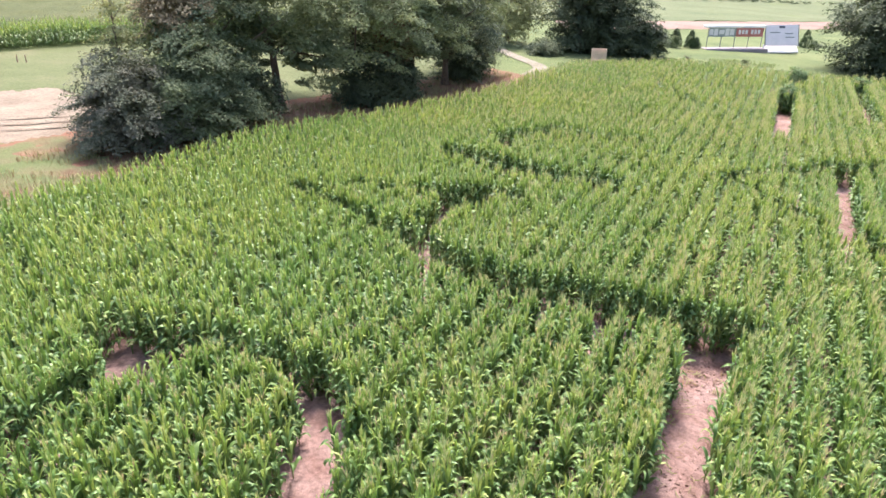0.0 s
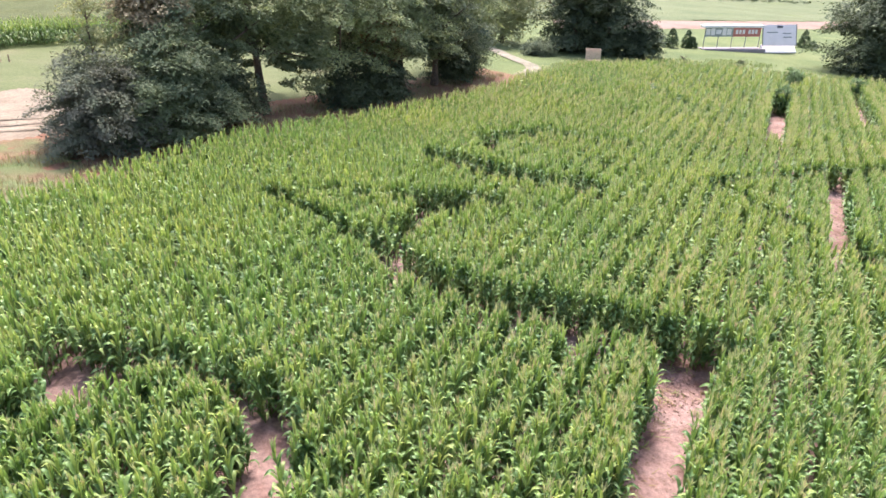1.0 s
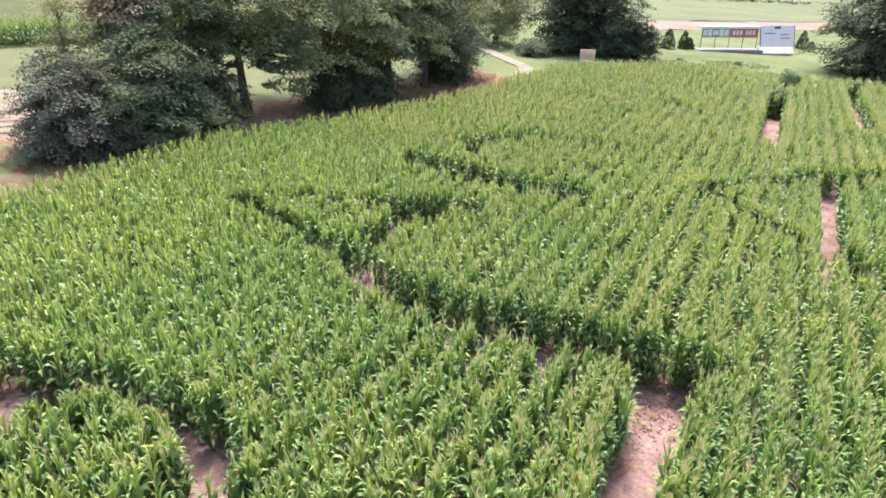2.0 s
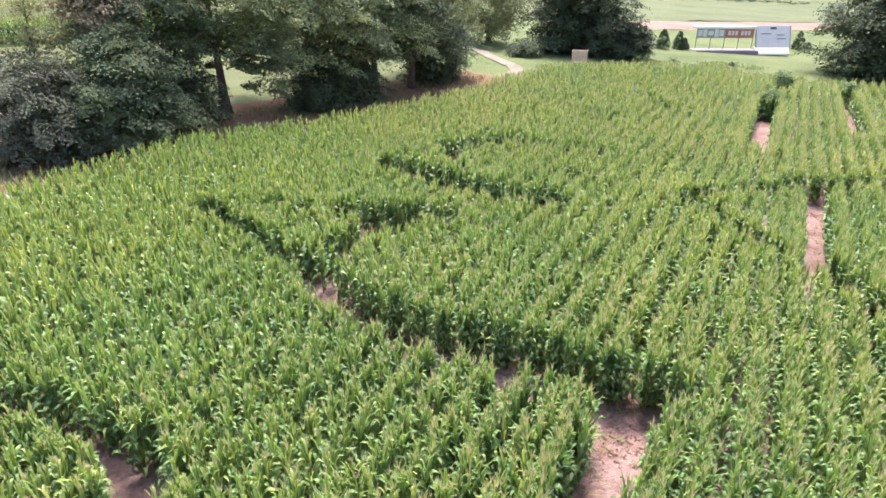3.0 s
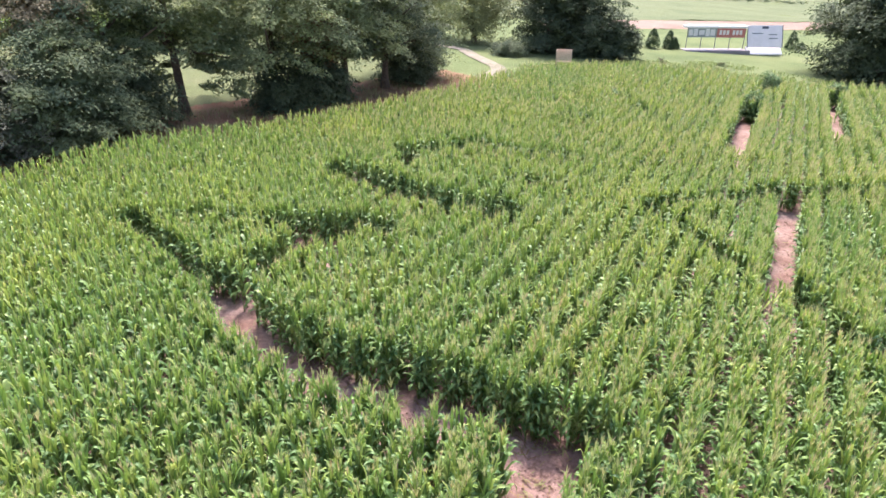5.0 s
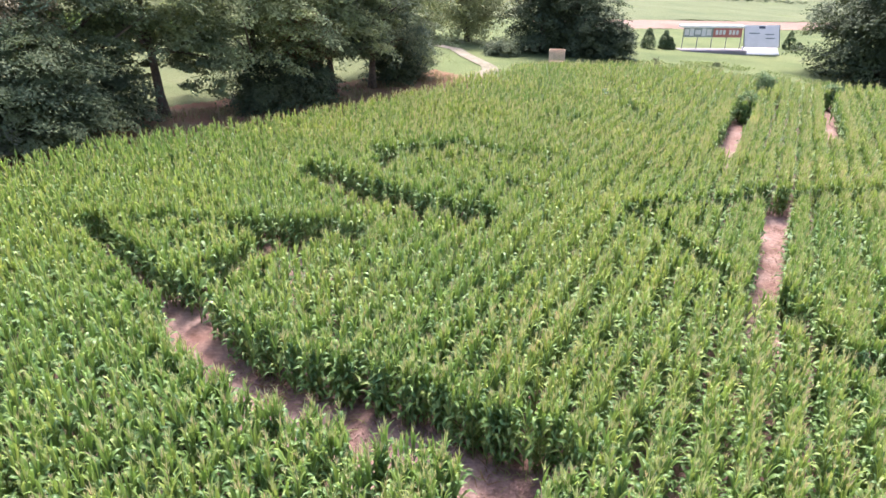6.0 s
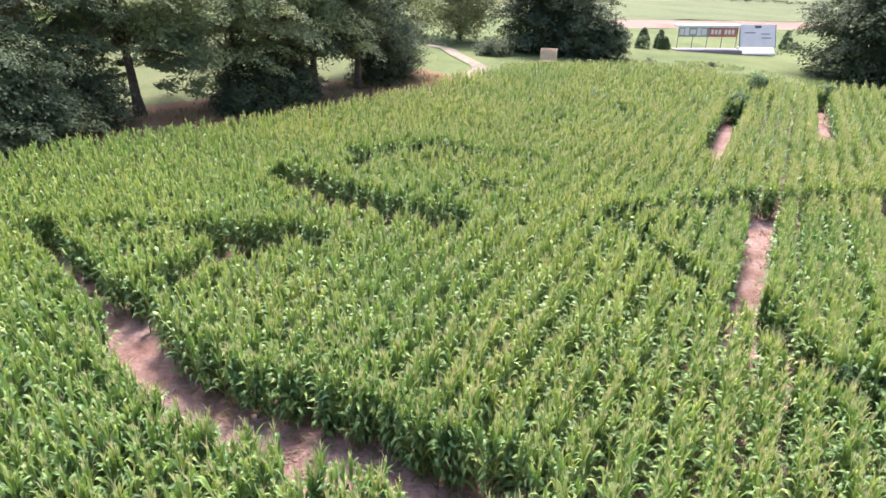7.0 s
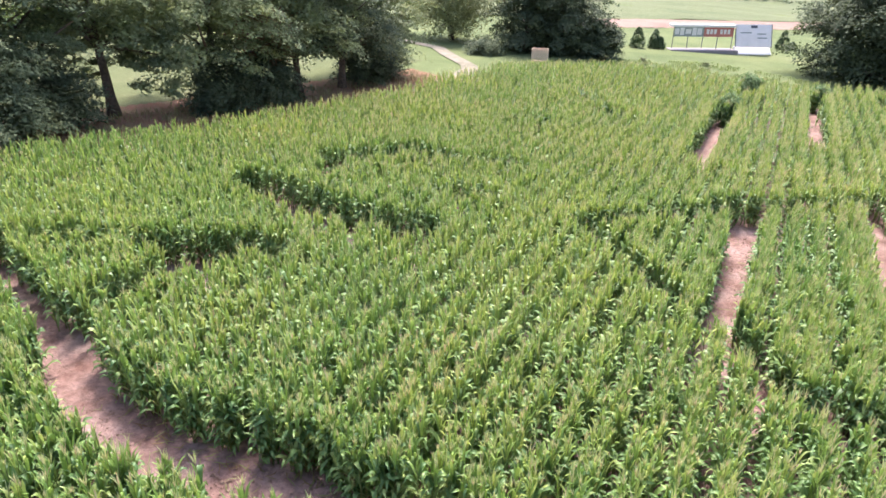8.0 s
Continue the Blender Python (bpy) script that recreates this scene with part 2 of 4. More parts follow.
# the maze's paths: line, half width between the stalks; along the rows also how far the plants stand back
PATHS = [
    # the straight path along the rows where the flight begins
    ([(-0.36, -0.4), (5.55, 11.2), (8.15, 16.55)], 0.45, 0.24, 0.22),
    # the long curved path across the rows
    ([(8.5, 16.5), (7.2, 16.65), (6.0, 17.55), (4.6, 18.1), (3.45, 18.42), (1.95, 18.9), (0.7, 19.72), (-0.25, 20.7)], 0.85),
    ([(-0.2, 20.9), (-1.1, 22.05), (-2.1, 22.85)], 0.66),
    ([(-2.1, 22.85), (-3.25, 23.95), (-5.8, 26.1)], 0.5),
    ([(6.4, 16.75), (4.8, 17.2), (3.2, 17.85), (1.9, 18.4)], 0.6),
    # round the small wedge-shaped block
    ([(-0.6, 22.5), (-0.1, 24.2), (0.8, 26.0)], 0.46),
    ([(0.8, 25.9), (1.8, 26.9)], 0.75),
    ([(-6.2, 26.6), (-3.6, 26.9), (-0.8, 27.0)], 0.42),
    ([(-0.4, 27.0), (2.9, 27.3)], 0.85),
    ([(7.2, 29.75), (5.4, 30.2), (3.6, 31.0), (2.2, 32.2), (0.7, 33.4)], 1.15),
    ([(7.2, 29.7), (7.05, 28.7)], 0.6),
    ([(6.9, 29.7), (7.5, 30.0)], 1.1),
    ([(20.6, 34.3), (22.5, 34.9)], 0.95),
    # the narrow curved path towards the straight ones
    ([(13.5, 31.6), (14.5, 29.2), (15.1, 27.0), (15.6, 25.4)], 0.5),
    ([(21.6, 34.5), (17.35, 25.9), (16.55, 24.3)], 0.5, 0.18, -0.08),
    ([(17.0, 24.3), (16.95, 22.8), (17.1, 21.2), (17.5, 20.5)], 0.56),
    ([(17.6, 20.35), (18.7, 20.3)], 0.7),
    ([(21.5, 34.3), (17.5, 32.8), (13.7, 31.4)], 0.6),
    ([(21.5, 34.3), (24.5, 35.6), (28.0, 36.6)], 0.65),
    ([(28.5, 37.2), (24.2, 28.4), (22.5, 24.9)], 0.45, 0.28, 0.04),
    ([(21.0, 26.6), (18.6, 21.7)], 0.05, 0.24, 0.24),
    ([(28.1, 55.6), (23.4, 45.9), (21.3, 41.6)], 0.45, 0.2, 0.22),
    ([(38.6, 63.7), (32.1, 50.3), (30.2, 46.4)], 0.45, 0.14, 0.16),
    ([(34.2, 66.3), (32.6, 63.2)], 0.9),
    ([(44.4, 64), (42.8, 60.5)], 0.9),
    # glimpses of paths further back
    ([(3.0, 37.4), (4.6, 37.8), (6.4, 39.4), (9, 38.3), (11.6, 38.0)], 0.75),
    ([(8.2, 33.6), (10.2, 33.5)], 0.6),
    ([(3.6, 37.6), (3.1, 35.0)], 0.5),
    ([(16.6, 55.6), (18.2, 55.8), (19.0, 54.4)], 0.8),
    ([(17.8, 51.6), (19.6, 51.7)], 0.75),
    ([(11.0, 51.8), (12.9, 52.6)], 0.75),
    ([(12.8, 47.9), (15.2, 47.6)], 0.75),
    ([(6.5, 46.5), (9.5, 45.9)], 0.6),
    # the looped path nearest to the bushes
    ([(-2.65, 4), (-2.6, 8), (-2.5, 11.0), (-2.5, 12.4), (-2.8, 13.1)], 0.6),
    ([(-3.2, 13.3), (-4.0, 13.9), (-5.0, 14.35), (-6.3, 14.5)], 0.46),
    ([(-6.5, 14.2), (-7.3, 14.1), (-8.2, 14.5)], 0.9),
    ([(-7.75, 12.9), (-8.2, 11.6), (-8.9, 9.9), (-9.9, 7.5), (-10.8, 4)], 0.52),
    ([(-7.7, 14.2), (-7.4, 13.1)], 0.8),
]
sheet("verge", [(-33, 8), (-31, 22), (-23.5, 36.5), (-13.0, 49.5), (-7.5, 56), (0, 67), (4.5, 72), (7.5, 69), (12, 70), (8, 58), (-3, 40), (-16, 18), (-19, 8)], -0.02, VERGE,
      "reddish brown leaf litter below the trees", 0.4, 0.015)
sheet("grass_verge", [(-33, 8), (-31.5, 21), (-28, 31.5), (-22.5, 37), (-18.2, 33.5), (-15.2, 29), (-15.6, 25), (-17.5, 18), (-18.5, 8)], 0.02, TAN_GRASS, "rough tan and green grass verge beside the maize", 0.35, 0.03)
sheet("stubble_field", [(-90, 4), (-27, 26), (-20.5, 36.5), (-17, 42), (-30, 50), (-34, 47), (-95, 20)], -0.05, SAND, "pale tan stubble field with wheel ruts", 0.35, 0.02)
sheet("mown_strip", [(-95, 20.5), (-34, 47.4), (-16, 46), (-9, 54.5), (-1, 66.5), (5, 78), (-10, 92), (-37, 74), (-43.5, 64.6), (-120, 20)], -0.08, PALE_GRASS, "pale mown grass strip behind the trees", 0.5, 0.01)
sheet("bare_strip", [(20, 122), (120, 178), (134, 205), (20, 138)], -0.05, BARE, "pinkish bare tilled soil strip", 0.9, 0.03)
sheet("far_crop_field", [(-60, 95), (20, 139), (150, 214), (330, 330), (330, 520), (-200, 520)], -0.02, FAR_CROP, "light green low crop field in the distance", 2.5, 0.06)
ribbon("lane", [(-12, 100), (1, 93), (6.2, 88.3), (7.6, 83), (8.8, 79.6), (9.8, 76.6), (9.9, 74.0), (9.2, 71.6), (8.0, 69)], 0.85, -0.03, LANE, "pale gravel farm lane curving past the trees")

RUT = earth("rut_soil", [(0.35, (0.18, 0.135, 0.105)), (0.5, (0.25, 0.195, 0.155)), (0.65, (0.32, 0.26, 0.21))], 1.5, 8.0, 0.05)
for k in range(3):
    ox, oy = 0.75 * k, -1.25 * k
    ribbon("wheel_rut", [(-62 + ox, 18.3 + oy), (-44 + ox, 29.6 + oy), (-30 + ox, 38.4 + oy), (-23 + ox, 42.6 + oy)], 0.15, 0.0, RUT, "dark wheel rut in the stubble field")

# ---------------------------------------------------------------- corn
ROW_TURN = radians(26.0)
ALONG = np.array([math.sin(ROW_TURN), math.cos(ROW_TURN)])
ACROSS = np.array([math.cos(ROW_TURN), -math.sin(ROW_TURN)])


def corn_places(row_gap=0.84, step=0.092):
    u, v = np.meshgrid(0.08 + np.arange(-55, 72) * row_gap, np.arange(-30, 95, step), indexing="ij")
    u = u + RNG.normal(0, 0.142, u.shape)
    v = v + RNG.uniform(-0.08, 0.08, v.shape)
    p = u.reshape(-1, 1) * ACROSS + v.reshape(-1, 1) * ALONG
    p = p[inside(p, FIELD)]
    clear = np.full(len(p), 1e9)
    for line, half, *_ in PATHS:
        clear = np.minimum(clear, off_line(p, line) - half)
    # along paths that follow the rows the plants lean back from the gap
    for line, half, *back in PATHS:
        if back:
            mid = np.array(line).mean(0) @ ACROSS
            d = p @ ACROSS - mid
            near = (off_line(p, line) < 1.1) & (abs(d) > 0.3)
            p = p + np.where(near, np.where(d > 0, back[-1], -back[0]), 0)[:, None] * ACROSS
    wobble = RNG.normal(0, 0.07, len(p))
    keep = (clear > wobble) & (RNG.random(len(p)) > 0.05)
    p, clear = p[keep], clear[keep]
    # the edges of the gaps grow thicker, where more light falls
    rim = np.flatnonzero((clear < 0.4) & (p[:, 1] > 11) & (p[:, 1] < 66))
    rim = np.concatenate([rim, rim])
    more = p[rim] + RNG.normal(0, 0.14, (len(rim), 2))
    off = np.full(len(more), 1e9)
    for line, half, *_ in PATHS:
        off = np.minimum(off, off_line(more, line) - half)
    ok = off > 0.02
    return np.concatenate([p, more[ok]]), np.concatenate([clear, off[ok]])


def leaf_blades(base, turn, rise, droop, length, width, segs, across, curl, bend=0.52):
    """Arching blades, one a row: from base, at azimuth turn, bending from rise to droop."""
    m = len(base)
    s = np.array(([0, 1], [0, 0.62, 1], [0, 0.58, 0.78, 1], [0, 0.5, 0.68, 0.83, 1])[segs - 1])
    k = np.clip((s - bend) / 0.34, 0, 1)
    e = rise[:, None] - (rise - droop)[:, None] * k * k * (3 - 2 * k)
    mid = (e[:, 1:] + e[:, :-1]) / 2
    step = length[:, None] * np.diff(s)
    r = np.concatenate([np.zeros((m, 1)), np.cumsum(np.cos(mid) * step, 1)], 1)
    z = np.concatenate([np.zeros((m, 1)), np.cumsum(np.sin(mid) * step, 1)], 1)
    a = turn[:, None] + curl[:, None] * s ** 2
    spine = np.stack([base[:, :1] + r * np.sin(a), base[:, 1:2] + r * np.cos(a), base[:, 2:] + z], -1)
    w = width[:, None] * np.interp(s, [0, 0.25, 0.5, 0.8, 1], [0.55, 1.0, 0.9, 0.5, 0.06]) / 2
    twist = curl[:, None] * 0.9 * s
    side = np.stack([np.cos(a) * np.cos(twist), -np.sin(a) * np.cos(twist), np.sin(twist)], -1) * w[..., None]
    if across == 2:
        fold = np.stack([np.sin(a) * np.sin(e), np.cos(a) * np.sin(e), -np.cos(e)], -1) * (w * 0.45)[..., None]
        rings = np.stack([spine - side, spine + fold, spine + side], 2)
    else:
        rings = np.stack([spine - side, spine + side], 2)
    c = across + 1
    k = np.arange(m * (segs + 1) * c).reshape(m, segs + 1, c)
    q = np.stack([k[:, :-1, :-1], k[:, :-1, 1:], k[:, 1:, 1:], k[:, 1:, :-1]], -1).reshape(-1, 4)
    return rings.reshape(-1, 3), q


def corn_plants(foot, size, detail, edge=None):
    """Corners, faces and material numbers (0 leaf, 1 stalk, 2 tassel, 3 upper leaf) of plants that stand at foot."""
    n = len(foot)
    leaves, flags, segs, across = ((8, 4, 4, 2), (6, 4, 3, 1), (3, 3, 3, 1), (2, 1, 2, 1))[detail]
    fat = (1.0, 1.1, 1.22, 2.2)[detail]
    spin = ROW_TURN + math.pi / 2 + RNG.normal(0, 0.7, n)
    if edge is not None:
        spin = np.where(edge, ROW_TURN + RNG.normal(0, 0.5, n), spin)
    lean = RNG.normal(0, 0.045, (n, 2))
    tall = size * RNG.normal(1.0, 0.06, n)
    packs = []
    # arching leaves up the stalk: upright at first, the tip bent over
    for i in range(leaves):
        f = (i + 0.6) / leaves
        h = (0.04 + 0.68 * f if detail < 2 else 0.2 + 0.46 * f) * 1.86 * tall + RNG.normal(0, 0.04, n)
        base = np.c_[foot[:, 0] + lean[:, 0] * h, foot[:, 1] + lean[:, 1] * h, foot[:, 2] + h]
        turn = spin + math.pi * (i % 2) + RNG.normal(0, 0.4, n)
        rise = np.radians(RNG.normal(52 + 22 * f, 7, n))
        droop = np.radians(RNG.normal(-78 + 30 * f, 20, n))
        length = (0.66 - 0.12 * f - 0.1 * (f < 0.15)) * RNG.normal(1, 0.12, n)
        width = 0.118 * fat * RNG.normal(1, 0.16, n)
        packs.append((*leaf_blades(base, turn, rise, droop, length, width, segs, across, RNG.normal(0, 0.45, n)), 0))
    # leaves standing upright round the top, a paler green than those below
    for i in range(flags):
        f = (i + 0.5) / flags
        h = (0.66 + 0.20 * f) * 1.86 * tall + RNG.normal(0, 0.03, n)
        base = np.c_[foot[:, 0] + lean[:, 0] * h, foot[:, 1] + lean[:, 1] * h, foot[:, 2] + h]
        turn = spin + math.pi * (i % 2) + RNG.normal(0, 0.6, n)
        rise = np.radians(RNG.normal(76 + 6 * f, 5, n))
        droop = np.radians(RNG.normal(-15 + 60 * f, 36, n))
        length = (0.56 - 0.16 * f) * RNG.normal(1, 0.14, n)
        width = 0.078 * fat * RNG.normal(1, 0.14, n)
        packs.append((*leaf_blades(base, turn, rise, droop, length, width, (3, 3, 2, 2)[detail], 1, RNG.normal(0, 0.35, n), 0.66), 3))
    # stalk
    sides = 3
    ang = np.arange(sides) * 2 * math.pi / sides
    rings = []
    for hh, rr in ((-0.03, 0.017), (0.9, 0.013), (1.9, 0.006)):
        h = hh * tall
        c = np.c_[foot[:, 0] + lean[:, 0] * h, foot[:, 1] + lean[:, 1] * h, foot[:, 2] + h]
        rings.append(c[:, None] + rr * fat * np.stack([np.cos(ang), np.sin(ang), 0 * ang], -1))
    v = np.stack(rings, 1)
    k = np.arange(n * 9).reshape(n, 3, 3)
    q = np.stack([k[:, :-1], np.roll(k, -1, 2)[:, :-1], np.roll(k, -1, 2)[:, 1:], k[:, 1:]], -1).reshape(-1, 4)
    packs.append((v.reshape(-1, 3), q, 1))
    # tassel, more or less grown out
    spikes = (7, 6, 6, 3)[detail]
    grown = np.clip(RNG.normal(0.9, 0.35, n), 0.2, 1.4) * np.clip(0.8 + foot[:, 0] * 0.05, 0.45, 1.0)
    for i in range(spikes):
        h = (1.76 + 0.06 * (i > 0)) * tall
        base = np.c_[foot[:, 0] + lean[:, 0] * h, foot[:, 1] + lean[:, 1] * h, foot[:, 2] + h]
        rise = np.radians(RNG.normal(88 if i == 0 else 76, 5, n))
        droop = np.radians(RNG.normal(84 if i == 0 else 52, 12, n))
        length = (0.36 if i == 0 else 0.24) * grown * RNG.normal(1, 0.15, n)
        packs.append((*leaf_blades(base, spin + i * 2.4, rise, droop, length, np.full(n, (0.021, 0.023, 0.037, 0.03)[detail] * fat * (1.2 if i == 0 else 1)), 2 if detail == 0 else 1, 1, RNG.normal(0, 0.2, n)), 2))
    vs, qs, ms, at = [], [], [], 0
    for v, q, m in packs:
        vs.append(v)
        qs.append(q + at)
        ms.append(np.full(len(q), m))
        at += len(v)
    return np.concatenate(vs), np.concatenate(qs), np.concatenate(ms)


def corn():
    spots, clear = corn_places()
    foot = np.c_[spots, ground_z(spots[:, 0])]
    patch = np.array([noise.noise((x * 0.16, y * 0.16, 3.1)) for x, y in spots])
    size = 0.95 + 0.07 * patch - 0.02 * np.exp(-np.maximum(clear, 0) / 0.4)
    away = np.minimum(np.hypot(spots[:, 0] - 4, spots[:, 1] - 3), np.hypot(spots[:, 0] - 10, spots[:, 1] - 8))
    seen = (spots[:, 1] > 8) & (spots[:, 0] < spots[:, 1] * 0.75 + 8) & (spots[:, 0] > -spots[:, 1] * 0.75 - 2)
    grade = np.where(away < 14.5, 0, np.where(away < 28, 1, 2))
    grade[(clear < 0.4) & (grade == 2) & (spots[:, 1] < 66)] = 1
    grade[~seen] = np.where(spots[~seen, 1] < 9, 2, 3)
    far = (away > 44) & (clear > 0.6)
    live = np.where(seen, ~far | (RNG.random(len(spots)) < 0.55), RNG.random(len(spots)) < np.where(spots[:, 1] < 9, 0.75, 0.4))
    spots, clear, foot, size, grade = spots[live], clear[live], foot[live], size[live], grade[live]
    field = tagged(new("corn_field"), "green tasselled maize standing in rows, cut by maze paths", "corn field", kind="stuff")
    # the plants along the two nearest paths stand as pieces of their own
    near = (clear < 0.75) & ((off_line(spots, PATHS[1][0]) < 1.9) | (off_line(spots, PATHS[0][0][1:]) < 1.8)) & (spots[:, 1] > 12.5)
    pick = np.flatnonzero(near)
    pick = pick[RNG.permutation(len(pick))[:300]]
    own = np.zeros(len(spots), bool)
    own[pick] = True
    mats = [CORN_LEAF, CORN_STALK, TASSEL, UPPER_LEAF]
    kinds = []
    for _ in range(12):
        v, q, m = corn_plants(np.zeros((1, 3)), np.array([1.0]), 0)
        kinds.append(mesh_from("corn_plant", v, q, m))
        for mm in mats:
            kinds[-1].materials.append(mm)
    for j in pick:
        ob = new("corn_plant", kinds[int(RNG.integers(12))])
        ob.parent = field
        s = float(size[j]) * float(RNG.normal(1, 0.05))
        ob.matrix_basis = pose(*foot[j], 0, 0, float(RNG.uniform(0, 360))) @ Matrix.Diagonal((1, 1, s, 1))
    vs, qs, ms, at = [], [], [], 0
    for g in range(4):
        sel = (grade == g) & ~own
        v, q, m = corn_plants(foot[sel], size[sel], g, clear[sel] < 0.5)
        vs.append(v)
        qs.append(q + at)
        ms.append(m)
        at += len(v)
    me = mesh_from("corn_rows", np.concatenate(vs), np.concatenate(qs), np.concatenate(ms))
    rows = hold("corn_rows", me, mats, field)
    tagged(rows, "dense rows of green maize plants", kind="stuff")


corn()

# ---------------------------------------------------------------- trees
def leaf_cloud(centres, radii, flat, count, size, rng, droop=0.0, axis=None):
    """Many small folded leaves in clumps; with an axis given, in flat boughs that reach out from it and hang at the tip."""
    pick = rng.integers(0, len(centres), count)
    d = rng.normal(size=(count, 3))
    d /= np.linalg.norm(d, axis=1, keepdims=True)
    rad = radii[pick] * rng.random(count) ** 0.45
    p = centres[pick] + d * rad[:, None] * np.array([1, 1, flat])
    up = d * 0.5 + np.array([0, 0, 0.85])
    if axis is not None:
        away = centres[:, :2] - np.array(axis)
        turn = np.arctan2(away[:, 1], away[:, 0]) + rng.normal(0, 0.5, len(centres))
        out = np.c_[np.cos(turn), np.sin(turn)][pick]
        along, side = rad * d[:, 0] * 1.45, rad * d[:, 1] * 0.85 * (1.15 - 0.35 * d[:, 0])
        p = centres[pick].copy()
        p[:, :2] += out * along[:, None] + np.c_[-out[:, 1], out[:, 0]] * side[:, None]
        reach = along / radii[pick]
        p[:, 2] += rad * d[:, 2] * flat * 0.75 - radii[pick] * (0.22 * np.maximum(reach + 0.4, 0) ** 2 + 0.18 * (side / radii[pick]) ** 2)
        up = np.c_[out * (0.25 + 0.3 * np.maximum(reach, 0))[:, None], np.full(count, 0.85)] + d * 0.18
    if droop:
        p[:, 2] -= droop * rng.random(count) ** 2 * radii[pick]
    nrm = up + rng.normal(0, 0.3, (count, 3))
    nrm /= np.linalg.norm(nrm, axis=1, keepdims=True)
    t = np.cross(nrm, rng.normal(size=(count, 3)))
    t[:, 2] -= droop * 1.5
    t -= nrm * (t * nrm).sum(1, keepdims=True)
    t /= np.linalg.norm(t, axis=1, keepdims=True)
    b = np.cross(nrm, t)
    s = size * rng.uniform(0.6, 1.35, count)[:, None]
    bend = nrm * s * 0.12
    v = np.stack([p - t * s * 0.55, p + b * s * 0.32 - bend, p + t * s * 0.6 - bend, p - b * s * 0.32 - bend], 1)
    return v.reshape(-1, 3), np.arange(count * 4).reshape(-1, 4)


def crown_clumps(n, centre, half, low, rng, clump, shell=0.5):
    """Clump centres within a lumpy egg, denser to the outside."""
    out = []
    low = min(low, centre[2] + 0.35 * half[2])
    while len(out) < n:
        d = Vector(rng.normal(size=3)).normalized()
        f = shell + (1 - shell) * rng.random() ** 0.6
        lump = 1 + 0.28 * noise.noise(d * 2.3 + Vector(centre) * 0.37)
        p = np.array(centre) + np.array(d) * np.array(half) * f * lump
        if p[2] > low:
            out.append(p)
    c = np.array(out)
    return c, clump * rng.uniform(0.65, 1.35, n)


def tree(name, x, y, label, tall, crown_low, half, leaf_mat, seed, trunk_r=0.25, leaves=16000, leaf=0.2, clumps=110, clump=1.0, flat=0.55, shift=(0, 0), lean=0.0,
         droop=0.0, category="tree", stems=1, shell=0.5, fork=0.55, clip=None, drape=()):
    rng = np.random.default_rng(seed)
    t = thing(name, x, y, label, category)
    centre = (shift[0], shift[1], (tall + crown_low) / 2)
    low = max(crown_low - 0.4, 0.25) if clip is None else clip
    c, r = crown_clumps(clumps, centre, (half, half, (tall - crown_low) / 2), low, rng, clump, shell)
    # hanging boughs below the crown
    for x0, x1, y0, y1, z0, z1, m in drape:
        c = np.concatenate([c, rng.uniform((x0, y0, z0), (x1, y1, z1), (m, 3))])
        r = np.concatenate([r, rng.uniform(0.4, 0.75, m)])
    bm = bmesh.new()
    for st in range(stems):
        a = 2 * math.pi * st / stems + 0.5
        ox, oy = (0.35 * math.cos(a), 0.35 * math.sin(a)) if stems > 1 else (0, 0)
        top = tall * (0.86 if stems == 1 else 0.6)
        pts, rr = [], []
        for i in range(9):
            f = i / 8
            pts.append((ox * (1 + 3 * f) + lean * f * top + 0.12 * math.sin(3 * f + seed), oy * (1 + 3 * f) + 0.12 * math.sin(4 * f + seed * 2), -0.15 + f * top))
            rr.append(trunk_r * (1.45 if i == 0 else 1) * (1 - 0.86 * f))
        tube(bm, pts, rr, 9)
    part("trunk", bm, BARK, t, "", True)
    order = rng.permutation(len(c))[:14 if tall > 5 else 8]
    for j in order:
        bm = bmesh.new()
        end = Vector(c[j])
        z0 = min(max(low * 0.9, 0.4, end.z - 0.75 * math.hypot(end.x, end.y)), tall * 0.75)
        f = z0 / (tall * 0.86)
        start = Vector((lean * z0 + 0.12 * math.sin(3 * f + seed), 0.12 * math.sin(4 * f + seed * 2), z0))
        mid = start.lerp(end, 0.5) + Vector(rng.normal(0, 0.25, 3)) + Vector((0, 0, 0.3))
        r0 = max(trunk_r * (1 - 0.86 * f) * fork, 0.03)
        tube(bm, [start, start.lerp(mid, 0.5), mid, mid.lerp(end, 0.6), end], [r0, r0 * 0.8, r0 * 0.6, r0 * 0.38, 0.012], 6)
        part("limb", bm, BARK, t, "", True)
    v, q = leaf_cloud(c, r * 1.08, flat, int(leaves * 0.8), leaf, rng, droop, shift)
    # sparser inner foliage
    ci, ri = crown_clumps(clumps // 3, centre, (half * 0.72, half * 0.72, (tall - crown_low) * 0.36), low + 0.2, rng, clump * 1.1, 0.1)
    v2, q2 = leaf_cloud(ci, ri, 0.8, int(leaves * 0.2), leaf * 1.3, rng, droop)
    me = mesh_from("crown", np.concatenate([v, v2]), np.concatenate([q, q2 + len(v)]), smooth=False)
    hold("crown", me, leaf_mat, t)
    return t


